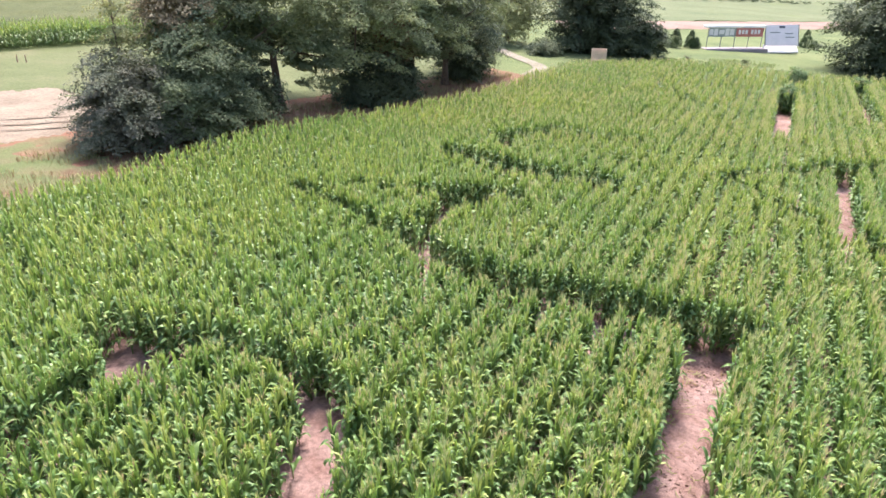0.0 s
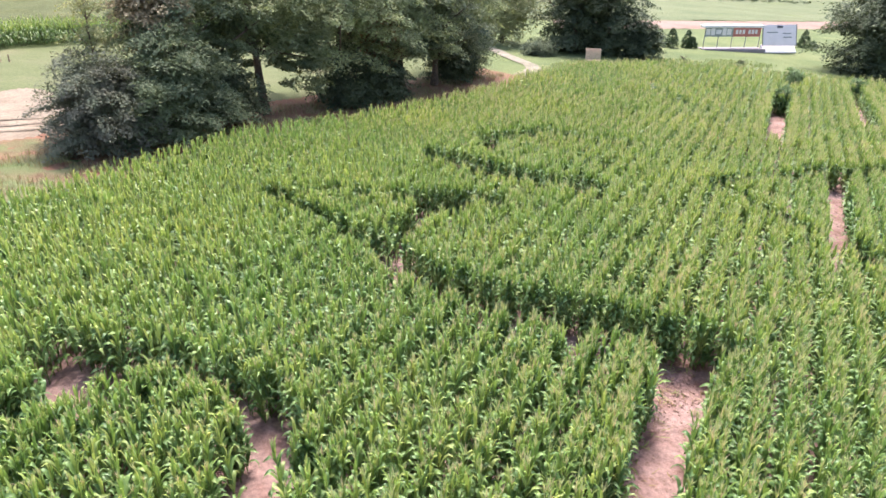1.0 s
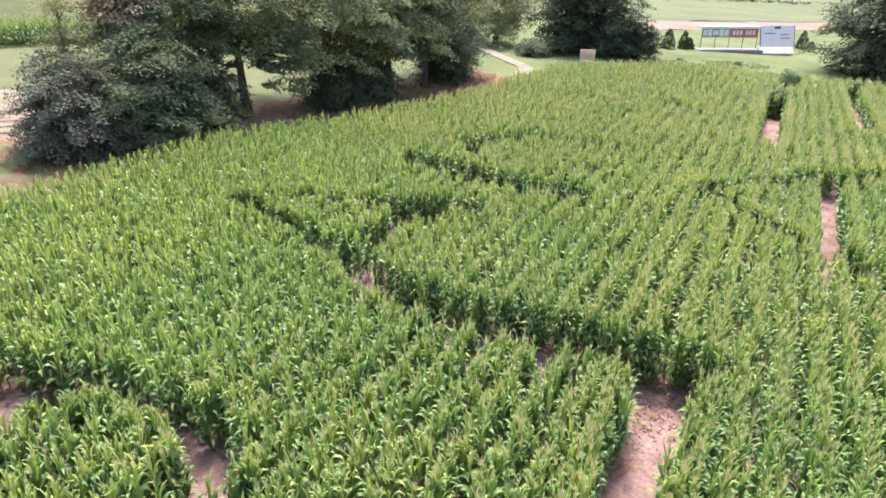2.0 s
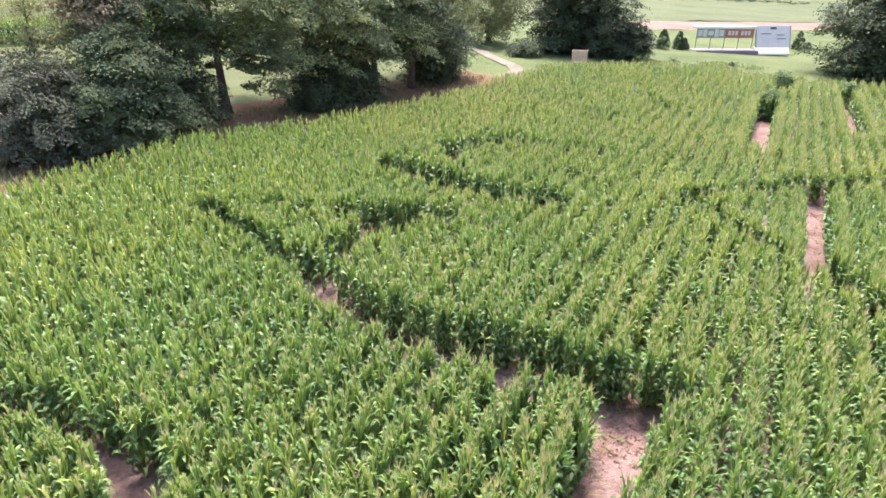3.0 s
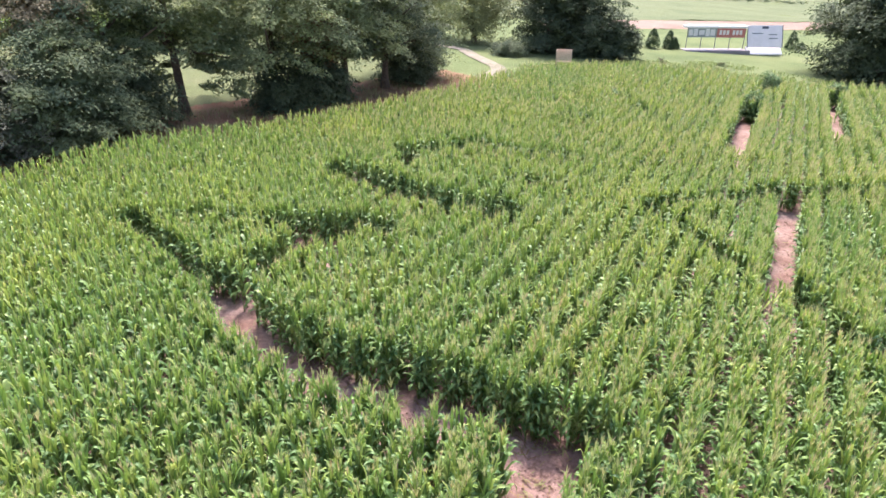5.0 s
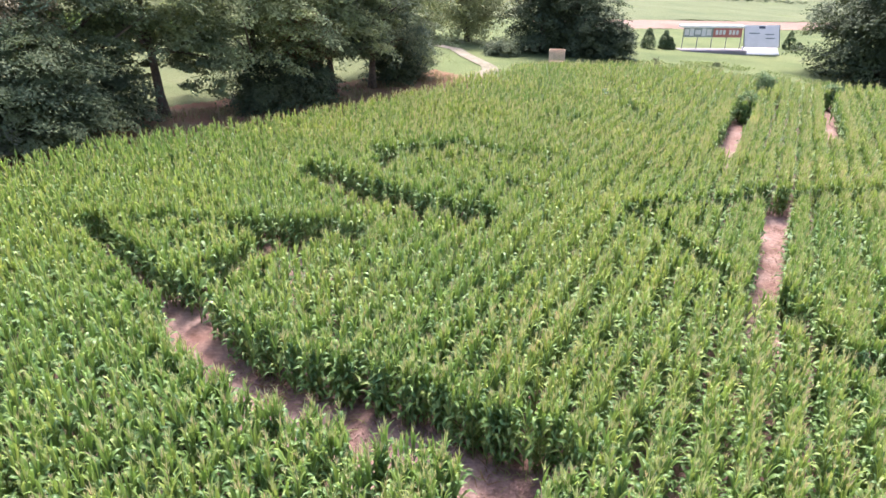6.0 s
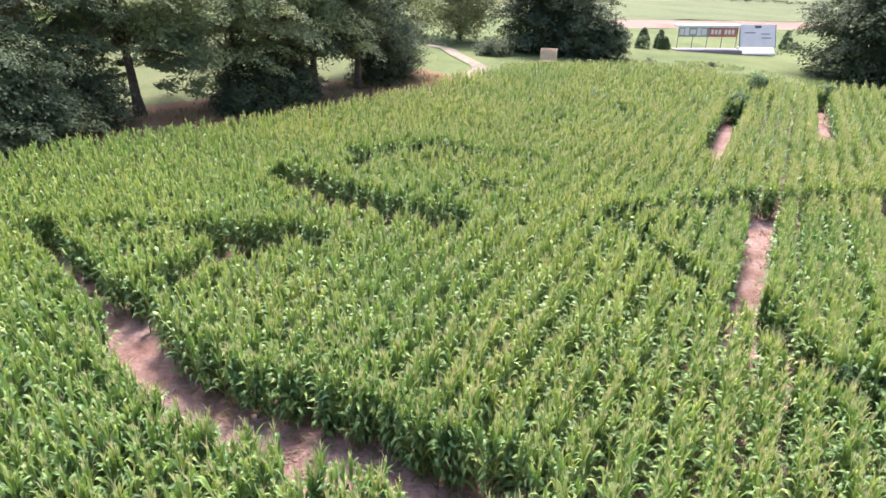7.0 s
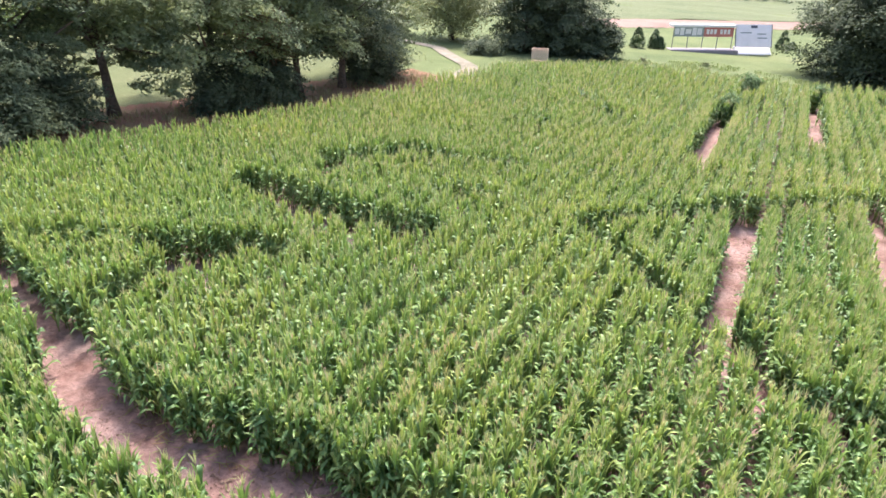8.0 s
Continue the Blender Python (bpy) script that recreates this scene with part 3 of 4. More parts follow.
LEAF_GREY = foliage("grey_green_leaf", [(0.0, (0.116, 0.151, 0.093)), (0.5, (0.15, 0.191, 0.119)), (1.0, (0.188, 0.229, 0.146))], ((0.6, 0.66, 0.7), (1.38, 1.28, 1.12)), 0.6, 0.28, 0.5, 0.2)
LEAF_DARK = foliage("dark_leaf", [(0.0, (0.109, 0.136, 0.097)), (0.5, (0.141, 0.174, 0.119)), (1.0, (0.18, 0.214, 0.144))], ((0.6, 0.66, 0.7), (1.38, 1.28, 1.08)), 0.6, 0.28, 0.5, 0.2)
LEAF_MID = foliage("oak_leaf", [(0.0, (0.172, 0.207, 0.123)), (0.5, (0.219, 0.258, 0.152)), (1.0, (0.274, 0.315, 0.188))], ((0.6, 0.66, 0.7), (1.4, 1.32, 1.1)), 0.6, 0.32, 0.45, 0.2)
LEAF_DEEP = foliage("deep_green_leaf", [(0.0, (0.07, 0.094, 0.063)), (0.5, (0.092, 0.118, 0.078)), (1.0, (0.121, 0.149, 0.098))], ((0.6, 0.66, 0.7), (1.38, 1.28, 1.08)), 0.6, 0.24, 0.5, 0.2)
LEAF_PALE = foliage("willow_leaf", [(0.0, (0.255, 0.27, 0.145)), (0.5, (0.31, 0.325, 0.175)), (1.0, (0.37, 0.377, 0.211))], ((0.85, 0.9, 0.9), (1.1, 1.05, 1.0)), 0.6, 0.35, 0.3, 0.2)
LEAF_PLUM = foliage("greyish_plum_leaf", [(0.0, (0.128, 0.138, 0.104)), (0.5, (0.158, 0.172, 0.127)), (1.0, (0.193, 0.208, 0.152))], ((0.82, 0.9, 0.85), (1.15, 1.02, 1.12)), 0.6, 0.28, 0.6, 0.2)
CONIFER = foliage("conifer_needles", [(0.0, (0.06, 0.10, 0.045)), (1.0, (0.15, 0.21, 0.085))], ((0.85, 0.9, 0.9), (1.15, 1.1, 1.0)), 0.6, 0.15, 0.8)

LEAF_CLUMP = foliage("clump_leaf", [(0.0, (0.085, 0.15, 0.06)), (0.5, (0.125, 0.205, 0.08)), (1.0, (0.175, 0.265, 0.1))], ((0.75, 0.8, 0.8), (1.2, 1.15, 1.05)), 0.5, 0.25, 0.8, 0.35)
LEAF_RUSSET = foliage("russet_leaf", [(0.0, (0.15, 0.085, 0.06)), (0.5, (0.2, 0.12, 0.08)), (1.0, (0.25, 0.17, 0.1))], ((0.75, 0.8, 0.85), (1.2, 1.1, 1.0)), 0.6, 0.3, 0.5, 0.2)
LEAF_TAN = foliage("tan_leaf", [(0.0, (0.195, 0.169, 0.112)), (0.5, (0.312, 0.26, 0.175)), (1.0, (0.416, 0.351, 0.237))], ((0.8, 0.85, 0.9), (1.15, 1.05, 1.0)), 0.6, 0.3, 0.5)
DRY = foliage("dry_grass_blade", [(0.0, (0.20, 0.11, 0.075)), (0.35, (0.25, 0.195, 0.115)), (0.7, (0.22, 0.24, 0.11)), (1.0, (0.26, 0.27, 0.13))], ((0.8, 0.8, 0.8), (1.2, 1.1, 1.0)), 0.7, 0.3, 0.3)
LAWN = foliage("lawn_blade", [(0.0, (0.14, 0.20, 0.07)), (0.5, (0.21, 0.27, 0.10)), (1.0, (0.29, 0.32, 0.14))], ((0.85, 0.9, 0.9), (1.15, 1.1, 1.0)), 0.6, 0.3, 0.2)
tree("bush", -17.7, 35.9, "large grey-green and plum tinted bush at the field edge", 5.4, -2.6, 2.9, LEAF_PLUM, 11, 0.1, 38000, 0.14, 190, 0.75, 0.42, stems=4, category="bush", shell=0.4)
tree("bush", -15.0, 38.6, "dense dark grey-green bush below tall trees", 6.8, -3.2, 3.6, LEAF_GREY, 12, 0.1, 40000, 0.15, 200, 0.85, 0.42, stems=4, category="bush", shell=0.4)
tree("tree", -15.6, 43.2, "tall broad tree with grey-green foliage", 12.5, 1.0, 4.5, LEAF_GREY, 13, 0.32, 32000, 0.18, 140, 1.1, 0.36, shell=0.42, clip=2.0)
tree("tree", -12.3, 47.3, "tall tree with a bare dark trunk and green crown", 12.5, 3.6, 4.8, LEAF_MID, 14, 0.33, 36000, 0.18, 95, 1.1, 0.42, lean=-0.022, shell=0.42, clip=4.4,
     drape=((0.5, 2.4, -0.6, 1.2, 2.9, 5.2, 22), (1.6, 4.2, -0.6, 2.0, 1.5, 4.8, 34), (-2.6, -0.7, 0.3, 1.8, 2.2, 5.0, 20)))
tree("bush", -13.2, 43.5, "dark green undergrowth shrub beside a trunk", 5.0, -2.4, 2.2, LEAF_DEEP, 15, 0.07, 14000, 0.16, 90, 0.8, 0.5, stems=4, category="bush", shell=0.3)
tree("tree", -7.3, 52.0, "broad tree with green boughs hanging over dark shrubs", 12.5, -1.0, 5.8, LEAF_MID, 16, 0.3, 40000, 0.19, 130, 1.12, 0.4, shell=0.45, clip=2.9)
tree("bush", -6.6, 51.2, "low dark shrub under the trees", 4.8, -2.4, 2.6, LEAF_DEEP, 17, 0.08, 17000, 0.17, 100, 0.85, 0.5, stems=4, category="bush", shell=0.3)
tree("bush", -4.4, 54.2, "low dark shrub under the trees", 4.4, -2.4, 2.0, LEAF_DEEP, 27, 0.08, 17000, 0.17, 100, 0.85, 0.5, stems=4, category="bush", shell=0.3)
tree("tree", -3.2, 57.4, "tall tree with dense mid green crown", 12.5, -2.0, 5.0, LEAF_MID, 28, 0.3, 30000, 0.2, 105, 1.15, 0.4, shell=0.45, clip=3.0)
tree("tree", -0.4, 61.0, "tall tree with dense dark green crown", 12.0, -2.0, 5.0, LEAF_DARK, 18, 0.3, 30000, 0.2, 110, 1.15, 0.4, shell=0.45, clip=2.7)
tree("bush", -5.0, 54.6, "tall russet and brown-green shrub between the trees", 7.4, 1.6, 2.3, LEAF_RUSSET, 37, 0.08, 9000, 0.17, 70, 0.75, 0.45, stems=3, category="bush", shell=0.3)
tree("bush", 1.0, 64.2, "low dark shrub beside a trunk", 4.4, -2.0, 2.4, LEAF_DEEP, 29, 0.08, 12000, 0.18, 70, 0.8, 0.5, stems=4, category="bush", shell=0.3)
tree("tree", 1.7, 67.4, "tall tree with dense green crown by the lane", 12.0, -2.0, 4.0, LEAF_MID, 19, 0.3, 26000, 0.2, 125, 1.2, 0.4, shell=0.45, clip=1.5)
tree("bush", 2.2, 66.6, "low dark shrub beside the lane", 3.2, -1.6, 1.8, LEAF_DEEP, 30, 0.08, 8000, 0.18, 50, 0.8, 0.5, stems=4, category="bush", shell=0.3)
tree("tree", 7.6, 97.0, "pale yellow-green weeping tree behind the lane", 11.0, 0.4, 5.6, LEAF_PALE, 20, 0.3, 22000, 0.28, 130, 1.3, 0.7, droop=0.9, shell=0.4, clip=1.4)
tree("tree", 17.0, 91.8, "broad dark green tree at the far field edge", 12.0, -4.0, 4.6, LEAF_DEEP, 21, 0.4, 26000, 0.28, 170, 1.3, 0.45, shell=0.4, clip=0.1)
tree("tree", 21.4, 92.6, "broad dark green tree at the far field edge", 12.0, -4.0, 5.6, LEAF_DEEP, 22, 0.4, 28000, 0.28, 180, 1.3, 0.45, shell=0.4, clip=0.1)
tree("bush", 25.4, 90.2, "dark green shrub under a far tree", 5.4, -2.6, 2.8, LEAF_DEEP, 23, 0.1, 12000, 0.26, 80, 1.0, 0.5, stems=4, category="bush", shell=0.3)
tree("tree", 55.8, 85.6, "large dark green tree with low hanging branches", 14.0, -4.0, 7.9, LEAF_DEEP, 24, 0.45, 68000, 0.3, 340, 1.5, 0.45, shell=0.4, clip=0.1)
tree("tree", -16.2, 40.4, "slim tree with tan and pinkish grey-green leaves", 9.5, 4.6, 2.0, LEAF_TAN, 31, 0.14, 12000, 0.16, 80, 0.8, 0.42)
tree("tree", -18.3, 37.6, "slender sparse tree with pale yellow-green leaves", 8.8, 3.4, 1.2, LEAF_PALE, 35, 0.09, 2800, 0.15, 44, 0.6, 0.42)
tree("bush", 11.6, 86.4, "low dark hedge-like shrub between lane and trees", 1.9, -1.2, 2.3, LEAF_DARK, 36, 0.05, 6000, 0.2, 60, 0.7, 0.6, stems=4, category="bush", shell=0.2)
# leafy clumps in a deeper green, at path ends and among the maize
tree("bush", 28.9, 57.0, "dark green leafy clump closing a maze path", 2.5, -0.6, 0.85, LEAF_CLUMP, 38, 0.05, 5000, 0.15, 50, 0.45, 0.7, stems=3, category="bush", shell=0.1)
tree("bush", 39.4, 65.0, "dark green leafy clump closing a maze path", 2.5, -0.6, 0.85, LEAF_CLUMP, 39, 0.05, 5000, 0.15, 50, 0.45, 0.7, stems=3, category="bush", shell=0.1)
tree("bush", 18.1, 57.0, "dark green clump rising out of the maize", 2.1, -0.4, 0.9, LEAF_CLUMP, 40, 0.04, 3000, 0.15, 36, 0.4, 0.6, stems=3, category="bush", shell=0.1)
tree("bush", 18.9, 52.9, "small green leafy clump among the maize", 1.9, -0.4, 0.7, LEAF_CLUMP, 44, 0.04, 2400, 0.15, 30, 0.4, 0.6, stems=3, category="bush", shell=0.1)
tree("bush", 34.4, 67.0, "dark green leafy clump above the maize", 2.5, -0.6, 1.15, LEAF_CLUMP, 32, 0.05, 6000, 0.18, 60, 0.5, 0.7, stems=3, category="bush", shell=0.1)
tree("bush", 37.5, 87.0, "small green weed clump on the lawn", 0.8, -0.5, 0.5, LEAF_MID, 33, 0.03, 700, 0.14, 12, 0.3, 0.6, stems=3, category="bush", shell=0.2)
tree("bush", 30.3, 87.2, "low dark weed clump on the lawn", 0.4, -0.3, 0.6, LEAF_MID, 34, 0.03, 500, 0.14, 10, 0.25, 0.5, stems=3, category="bush", shell=0.2)


def scatter(name, outline, count, low, high, width, mat, label, category, seed, clump=0.0):
    """Loose upright blades over an outline."""
    rng = np.random.default_rng(seed)
    o = np.array(outline)
    p = rng.uniform(o.min(0), o.max(0), (count * 4, 2))
    p = p[inside(p, outline)]
    if clump:
        keep = np.array([noise.noise((x * clump, y * clump, seed)) for x, y in p]) > -0.08
        p = p[keep]
    p = p[:count]
    n = len(p)
    base = np.c_[p, ground_z(p[:, 0]) - 0.06]
    v, q = leaf_blades(base, rng.uniform(0, 6.3, n), np.radians(rng.normal(78, 8, n)), np.radians(rng.normal(25, 25, n)), rng.uniform(low, high, n),
                       np.full(n, width), 3, 1, rng.normal(0, 0.3, n))
    tagged(hold(name, mesh_from(name, v, q), mat, None), label, category, kind="stuff")


scatter("dry_grass", [(-30, 12), (-27, 24), (-20.5, 35), (-13.5, 45.5), (-7, 53), (0, 64.5), (4, 71), (6.5, 68), (0, 53), (-9, 38.5), (-14.5, 28.5), (-17.5, 20), (-19, 12)], 15000, 0.2, 0.6, 0.035, DRY,
        "tan and reddish dry grass along the trees", "grass", 41, 0.5)
scatter("weeds", [(-20.5, 14), (-18.6, 22), (-17, 26.5), (-14.4, 31.5), (-11, 37.5), (-10, 36.5), (-13.5, 29), (-16.2, 24), (-18, 14)], 6000, 0.3, 0.9, 0.08, LEAF_MID,
        "green weeds growing along the maize edge", "weeds", 42, 0.8)
scatter("rough_grass", [(12, 71), (20, 73.5), (30, 74), (38, 70), (46, 70.5), (50, 78), (40, 92), (20, 86), (12, 78)], 9000, 0.15, 0.45, 0.06, LAWN,
        "uneven green grass beyond the maize", "grass", 43, 0.35)


def conifer(x, y, tall, half, label):
    rng = np.random.default_rng(int(x * 10))
    t = thing("conifer_shrub", x, y, label, "shrub", "conifers by the stand")
    bm = bmesh.new()
    tube(bm, [(0, 0, -0.1), (0, 0, tall * 0.4), (0.02, 0, tall * 0.9)], [0.07, 0.05, 0.01], 7)
    part("trunk", bm, BARK, t)
    n = 170
    z = rng.random(n) ** 1.3
    a = rng.uniform(0, 2 * math.pi, n)
    r = half * 1.12 * (1 - z) ** 0.6 * rng.uniform(0.6, 1.0, n) * np.minimum(1, 0.75 + z * 3)
    c = np.c_[r * np.cos(a), r * np.sin(a), 0.12 + z * (tall - 0.2)]
    v, q = leaf_cloud(c, 0.24 * (1.2 - 0.7 * z), 1.1, 7000, 0.12, rng)
    hold("crown", mesh_from("crown", v, q, smooth=False), CONIFER, t)


conifer(33.4, 103.2, 2.7, 1.1, "clipped dark green cone-shaped conifer on the lawn")
conifer(36.0, 104.0, 2.5, 0.95, "dark green cone-shaped conifer with a smaller one beside it")
conifer(36.7, 103.8, 1.6, 0.7, "small rounded dark conifer beside a taller one")
conifer(58.6, 114.4, 2.8, 1.1, "dark green cone-shaped conifer beside the billboard")
conifer(60.4, 115.0, 1.1, 0.6, "low dark round conifer shrub")

# ---------------------------------------------------------------- crop behind the strip
def far_corn():
    rng = np.random.default_rng(5)
    edge = [(-118, 22), (-43.8, 65), (-37.2, 74.4), (-10.5, 93)]
    pts = []
    for (x0, y0), (x1, y1) in zip(edge, edge[1:]):
        d = math.hypot(x1 - x0, y1 - y0)
        ux, uy = (x1 - x0) / d, (y1 - y0) / d
        for k in range(9):
            s = np.arange(0, d, 0.17 + 0.05 * k) + rng.uniform(0, 0.3)
            o = 0.8 * k + rng.normal(0, 0.06, len(s))
            pts.append(np.c_[x0 + ux * s - uy * o, y0 + uy * s + ux * o])
    p = np.concatenate(pts)
    p = p[(p[:, 0] > -62) & (p[:, 0] < -22)]
    v, q, m = corn_plants(np.c_[p, ground_z(p[:, 0]) - 0.05], np.full(len(p), 1.2), 1)
    ob = hold("maize_crop", mesh_from("maize_crop", v, q, m), [CORN_LEAF, CORN_STALK, TASSEL, UPPER_LEAF], None)
    tagged(ob, "tall green maize crop behind the mown strip", "crop", kind="stuff")
    sheet("crop_canopy", [(-119, 24), (-45.0, 66.8), (-38.6, 76.0), (-12, 94.6), (-40, 190), (-260, 190)], 1.75, CANOPY, "closed green canopy of a wide maize field", 1.1, 0.16)


far_corn()


def far_hedge():
    """A thin hedge line along the far crop field."""
    rng = np.random.default_rng(51)
    s = rng.uniform(0, 1, 260)
    c = np.c_[60 + 130 * s, 246 + 62 * s + rng.normal(0, 0.4, 260), 0.5 + rng.random(260) * 0.8]
    c[:, 2] += ground_z(c[:, 0])
    v, q = leaf_cloud(c, rng.uniform(0.5, 1.0, 260), 0.6, 6000, 0.4, rng)
    tagged(hold("hedge", mesh_from("hedge", v, q, smooth=False), LEAF_DARK, None), "thin dark hedge line far across the fields", "hedge", kind="stuff")


far_hedge()


def clods():
    """Crumbs of soil and bits of dry leaf on the trodden paths."""
    rng = np.random.default_rng(61)
    lines = [(PATHS[0][0], 0.6, 450), (PATHS[1][0], 0.75, 800), (PATHS[14][0], 0.5, 500), (PATHS[35][0], 0.6, 700)]
    lump = np.array([(-1, -1, -0.6), (1, -0.8, -0.6), (0.9, 1, -0.6), (-0.8, 0.9, -0.6), (-0.55, -0.5, 0.5), (0.5, -0.45, 0.55), (0.45, 0.5, 0.6), (-0.5, 0.55, 0.45)])
    faces = np.array([(0, 3, 2, 1), (4, 5, 6, 7), (0, 1, 5, 4), (1, 2, 6, 5), (2, 3, 7, 6), (3, 0, 4, 7)])
    vs, qs = [], []
    for line, half, count in lines:
        line = np.array(line)
        legs = rng.integers(0, len(line) - 1, count)
        p = line[legs] + rng.random((count, 1)) * (line[legs + 1] - line[legs]) + rng.normal(0, half * 0.6, (count, 2))
        size = rng.uniform(0.01, 0.032, count) * rng.uniform(0.5, 1.2, count)
        a = rng.uniform(0, 6.3, count)
        r = np.stack([np.stack([np.cos(a), -np.sin(a)], -1), np.stack([np.sin(a), np.cos(a)], -1)], 1)
        xy = np.einsum("nij,kj->nki", r, lump[:, :2] * (1.3, 0.9)) * size[:, None, None] + p[:, None]
        z = lump[None, :, 2] * size[:, None] * 0.8 + (ground_z(p[:, 0]) + 0.012)[:, None]
        base = 8 * sum(len(v) for v in vs)
        vs.append(np.concatenate([xy, z[..., None]], -1))
        qs.append((np.arange(count) * 8)[:, None, None] + faces[None] + base)
    me = mesh_from("soil_clods", np.concatenate([v.reshape(-1, 3) for v in vs]), np.concatenate([q.reshape(-1, 4) for q in qs]), smooth=False)
    tagged(hold("soil_clods", me, CLOD, None), "loose crumbs of brown soil on the maze paths", "soil", kind="stuff")
    n = 1400
    pts = []
    for line, half, count in lines:
        line = np.array(line)
        legs = rng.integers(0, len(line) - 1, n // 4)
        side = rng.choice([-1, 1], (n // 4, 1)) * rng.normal(half, 0.25, (n // 4, 1))
        d = line[legs + 1] - line[legs]
        d = d / np.linalg.norm(d, axis=1, keepdims=True)
        pts.append(line[legs] + rng.random((n // 4, 1)) * (line[legs + 1] - line[legs]) + np.c_[-d[:, 1], d[:, 0]] * side)
    p = np.concatenate(pts)
    m = len(p)
    v, q = leaf_blades(np.c_[p, ground_z(p[:, 0]) + 0.02], rng.uniform(0, 6.3, m), np.radians(rng.normal(14, 8, m)), np.radians(rng.normal(-14, 8, m)), rng.uniform(0.1, 0.45, m), rng.uniform(0.02, 0.05, m), 3, 1, rng.normal(0, 0.6, m))
    tagged(hold("dry_leaves", mesh_from("dry_leaves", v, q), DRY, None), "dry straw coloured leaf scraps along the paths", "leaves", kind="stuff")


CLOD = earth("soil_crumb", [(0.3, (0.22, 0.135, 0.11)), (0.5, (0.33, 0.215, 0.185)), (0.7, (0.42, 0.29, 0.26))], 6.0, 30.0, 0.01)
clods()

# ---------------------------------------------------------------- stand, billboard, lookout
WHITE = plain("white_paint", (0.86, 0.80, 0.84), 0.5, 0, 2.0, 0.05)
STEEL = plain("grey_steel", (0.22, 0.22, 0.24), 0.5, 0.4)
RED = plain("red_banner", (0.56, 0.19, 0.18), 0.6, 0, 1.0, 0.12)
DARK = plain("dark_banner", (0.33, 0.34, 0.36), 0.6, 0, 1.0, 0.2)
LILAC = plain("lilac_grey_board", (0.92, 0.82, 0.88), 0.6, 0, 0.8, 0.07)
SLAB = plain("grey_slab", (0.36, 0.30, 0.335), 0.9, 0, 1.2, 0.15)
TIMBER = plain("pale_timber", (0.62, 0.46, 0.37), 0.8, 0, 2.5, 0.15)
POST_WOOD = plain("reddish_wood", (0.42, 0.27, 0.2), 0.8, 0, 4.0, 0.2)
INK = plain("dark_print", (0.10, 0.10, 0.14), 0.6, 0, 2.0, 0.1)


def banner_stand():
    t = thing("banner_stand", 38.4, 104.2, "open stand with white canopy and dark and red banners", "stand", turn=3.5)
    bm = bmesh.new()
    box(bm, 4.3, -0.2, -0.42, 9.4, 2.6, 0.8, 0.02)
    part("base_slab", bm, SLAB, t, "worn grey slab")
    for i in range(5):
        bm = bmesh.new()
        tube(bm, [(0.1 + i * 2.1, 0, 0.08), (0.1 + i * 2.1, 0, 3.0)], [0.06, 0.06], 8)
        part("post", bm, STEEL, t)
    bm = bmesh.new()
    box(bm, 4.3, 0.55, 3.05, 9.0, 1.7, 0.34, 0.05)
    part("canopy", bm, WHITE, t, "white canopy")
    bm = bmesh.new()
    box(bm, 2.2, -0.09, 2.3, 4.1, 0.05, 1.35)
    dark = part("banner", bm, DARK, t, "dark banner with pale shapes")
    bm = bmesh.new()
    box(bm, 6.4, -0.09, 2.3, 4.1, 0.05, 1.35)
    red = part("banner", bm, RED, t, "red banner with white bars")
    for cx, w, h in ((0.5, 0.62, 0.8), (1.22, 0.6, 1.0), (2.1, 0.8, 0.62), (2.95, 0.6, 1.0), (3.68, 0.66, 0.85)):
        bm = bmesh.new()
        box(bm, cx, -0.13, 2.3, w, 0.02, h)
        part("print", bm, WHITE, dark)
    for i in range(6):
        cx = 4.85 + i * 0.52 + (0.35 if i > 2 else 0)
        bm = bmesh.new()
        box(bm, cx, -0.13, 2.3, 0.36, 0.02, 0.62)
        part("print", bm, WHITE, red)


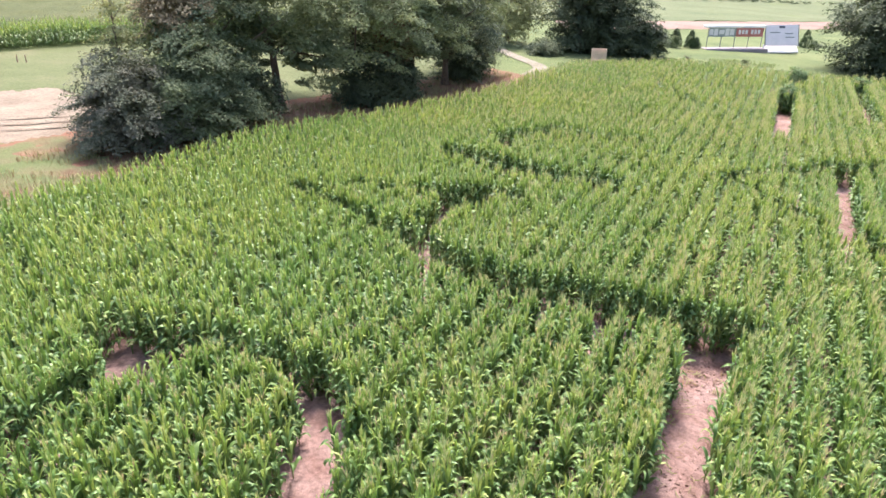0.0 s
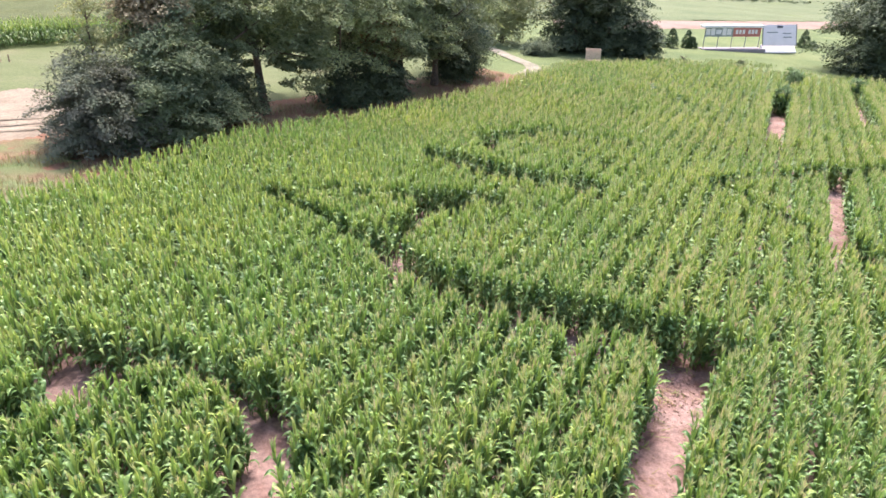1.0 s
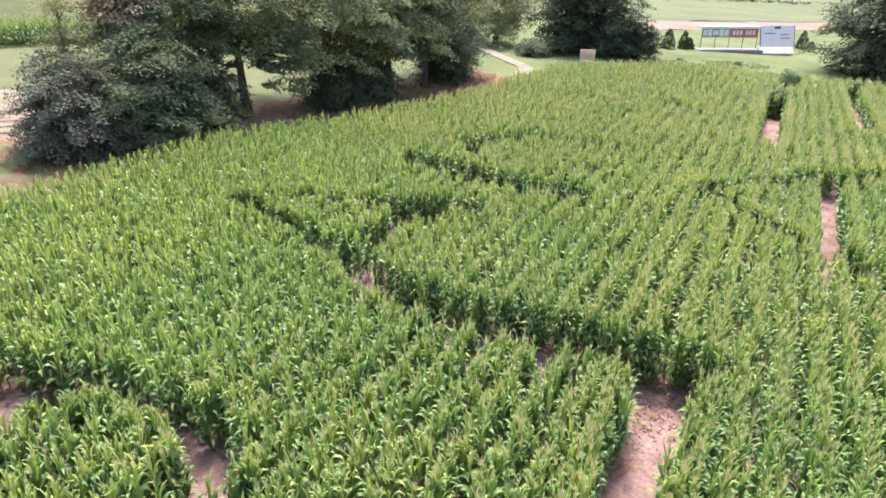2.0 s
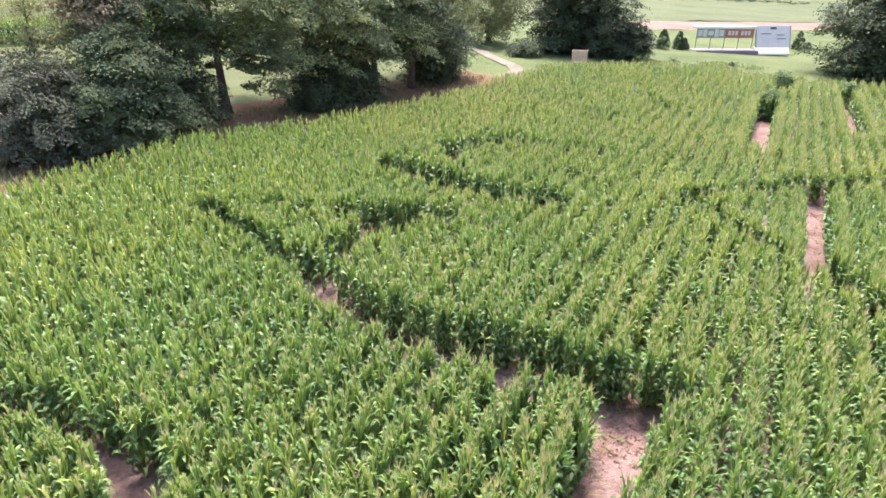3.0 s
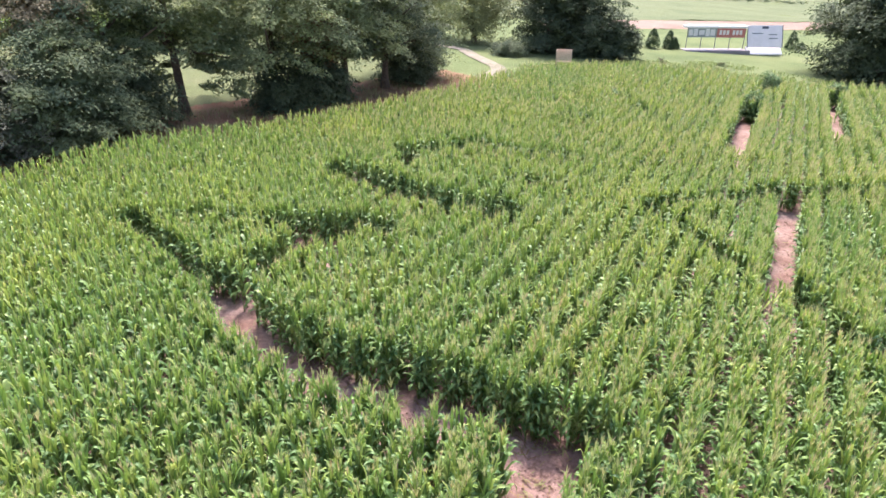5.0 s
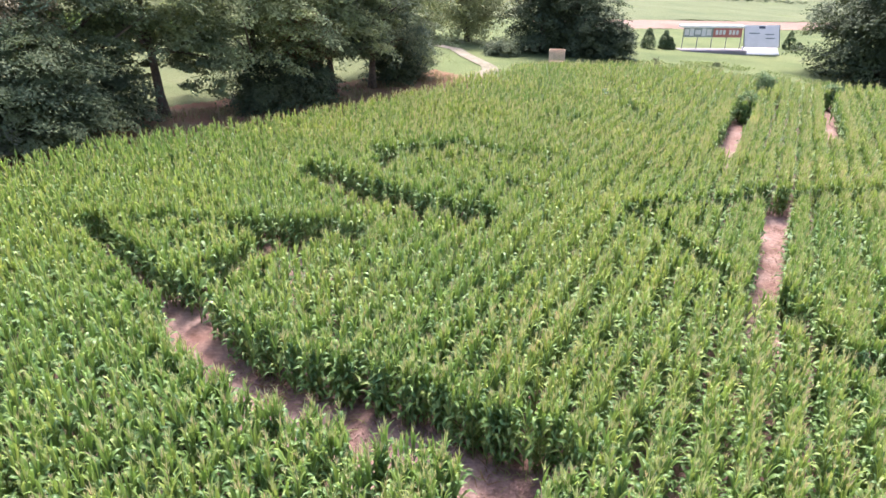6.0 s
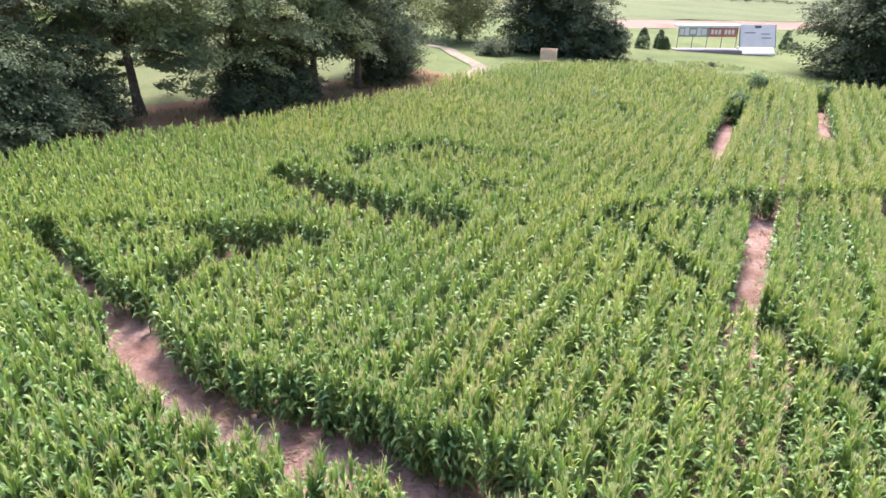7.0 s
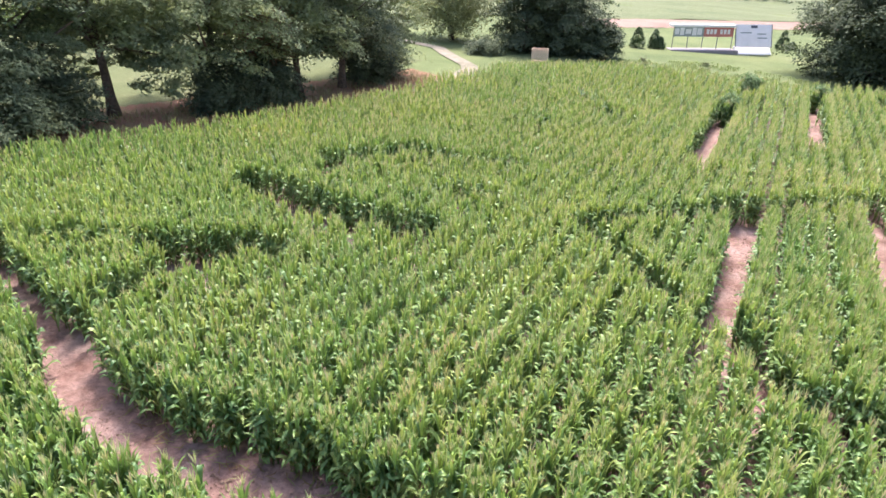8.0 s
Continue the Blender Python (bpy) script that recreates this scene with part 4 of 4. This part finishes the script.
def billboard():
    t = thing("billboard", 47.2, 103.6, "large lilac-grey billboard with a white base and dark frame", "billboard", turn=3.5)
    lean = pose(0, 0, 0.95, -19)
    bm = bmesh.new()
    box(bm, 2.5, 0.2, 1.5, 5.0, 0.12, 3.1, 0.02, lean)
    part("board", bm, LILAC, t, "faded lilac board")
    for x in (-0.05, 5.07):
        bm = bmesh.new()
        box(bm, x, 0.2, 1.5, 0.08, 0.18, 3.2, 0.02, lean)
        part("frame_post", bm, STEEL, t)
    bm = bmesh.new()
    box(bm, 2.5, -0.05, 0.45, 5.05, 0.3, 1.5, 0.03, pose(0, 0, 0, -48))
    part("base", bm, WHITE, t, "white sloping base board")
    bm = bmesh.new()
    box(bm, 2.5, 0.12, 2.72, 0.9, 0.03, 0.34, 0.0, lean)
    part("print", bm, INK, t, "dark emblem shape")
    for cx, z, w in ((1.4, 1.9, 1.6), (3.6, 1.75, 1.2), (3.7, 1.2, 1.3)):
        bm = bmesh.new()
        box(bm, cx, 0.13, z, w, 0.02, 0.12, 0.0, lean)
        part("print", bm, STEEL, t)


def lookout():
    t = thing("lookout_platform", 17.4, 80.4, "small pale timber lookout box on legs at the field edge", "platform", turn=-10, z=ground_z(17.4) - 0.4)
    for x in (-0.75, 0.75):
        for y in (-0.6, 0.6):
            bm = bmesh.new()
            box(bm, x, y, 0.9, 0.12, 0.12, 1.9, 0.01)
            part("leg", bm, TIMBER, t)
    bm = bmesh.new()
    box(bm, 0, 0, 0.85, 1.7, 1.4, 0.08, 0.01)
    part("deck", bm, TIMBER, t)
    for y in (-0.68, 0.68):
        for i in range(6):
            bm = bmesh.new()
            box(bm, 0, y, 1.0 + i * 0.19, 1.72, 0.04, 0.17, 0.006)
            part("board", bm, TIMBER, t)
    for x in (-0.84, 0.84):
        for i in range(6):
            bm = bmesh.new()
            box(bm, x, 0, 1.0 + i * 0.19, 0.04, 1.3, 0.17, 0.006)
            part("board", bm, TIMBER, t)


banner_stand()
billboard()
lookout()
for px, py in ((-38.6, 59.5), (-38.0, 59.8)):
    t = thing("marker_post", px, py, "short reddish wooden post in the mown grass", "post", "posts in the grass")
    bm = bmesh.new()
    tube(bm, [(0, 0, -0.1), (0, 0, 0.3), (0, 0, 0.6)], [0.06, 0.055, 0.045], 8)
    part("post", bm, POST_WOOD, t)
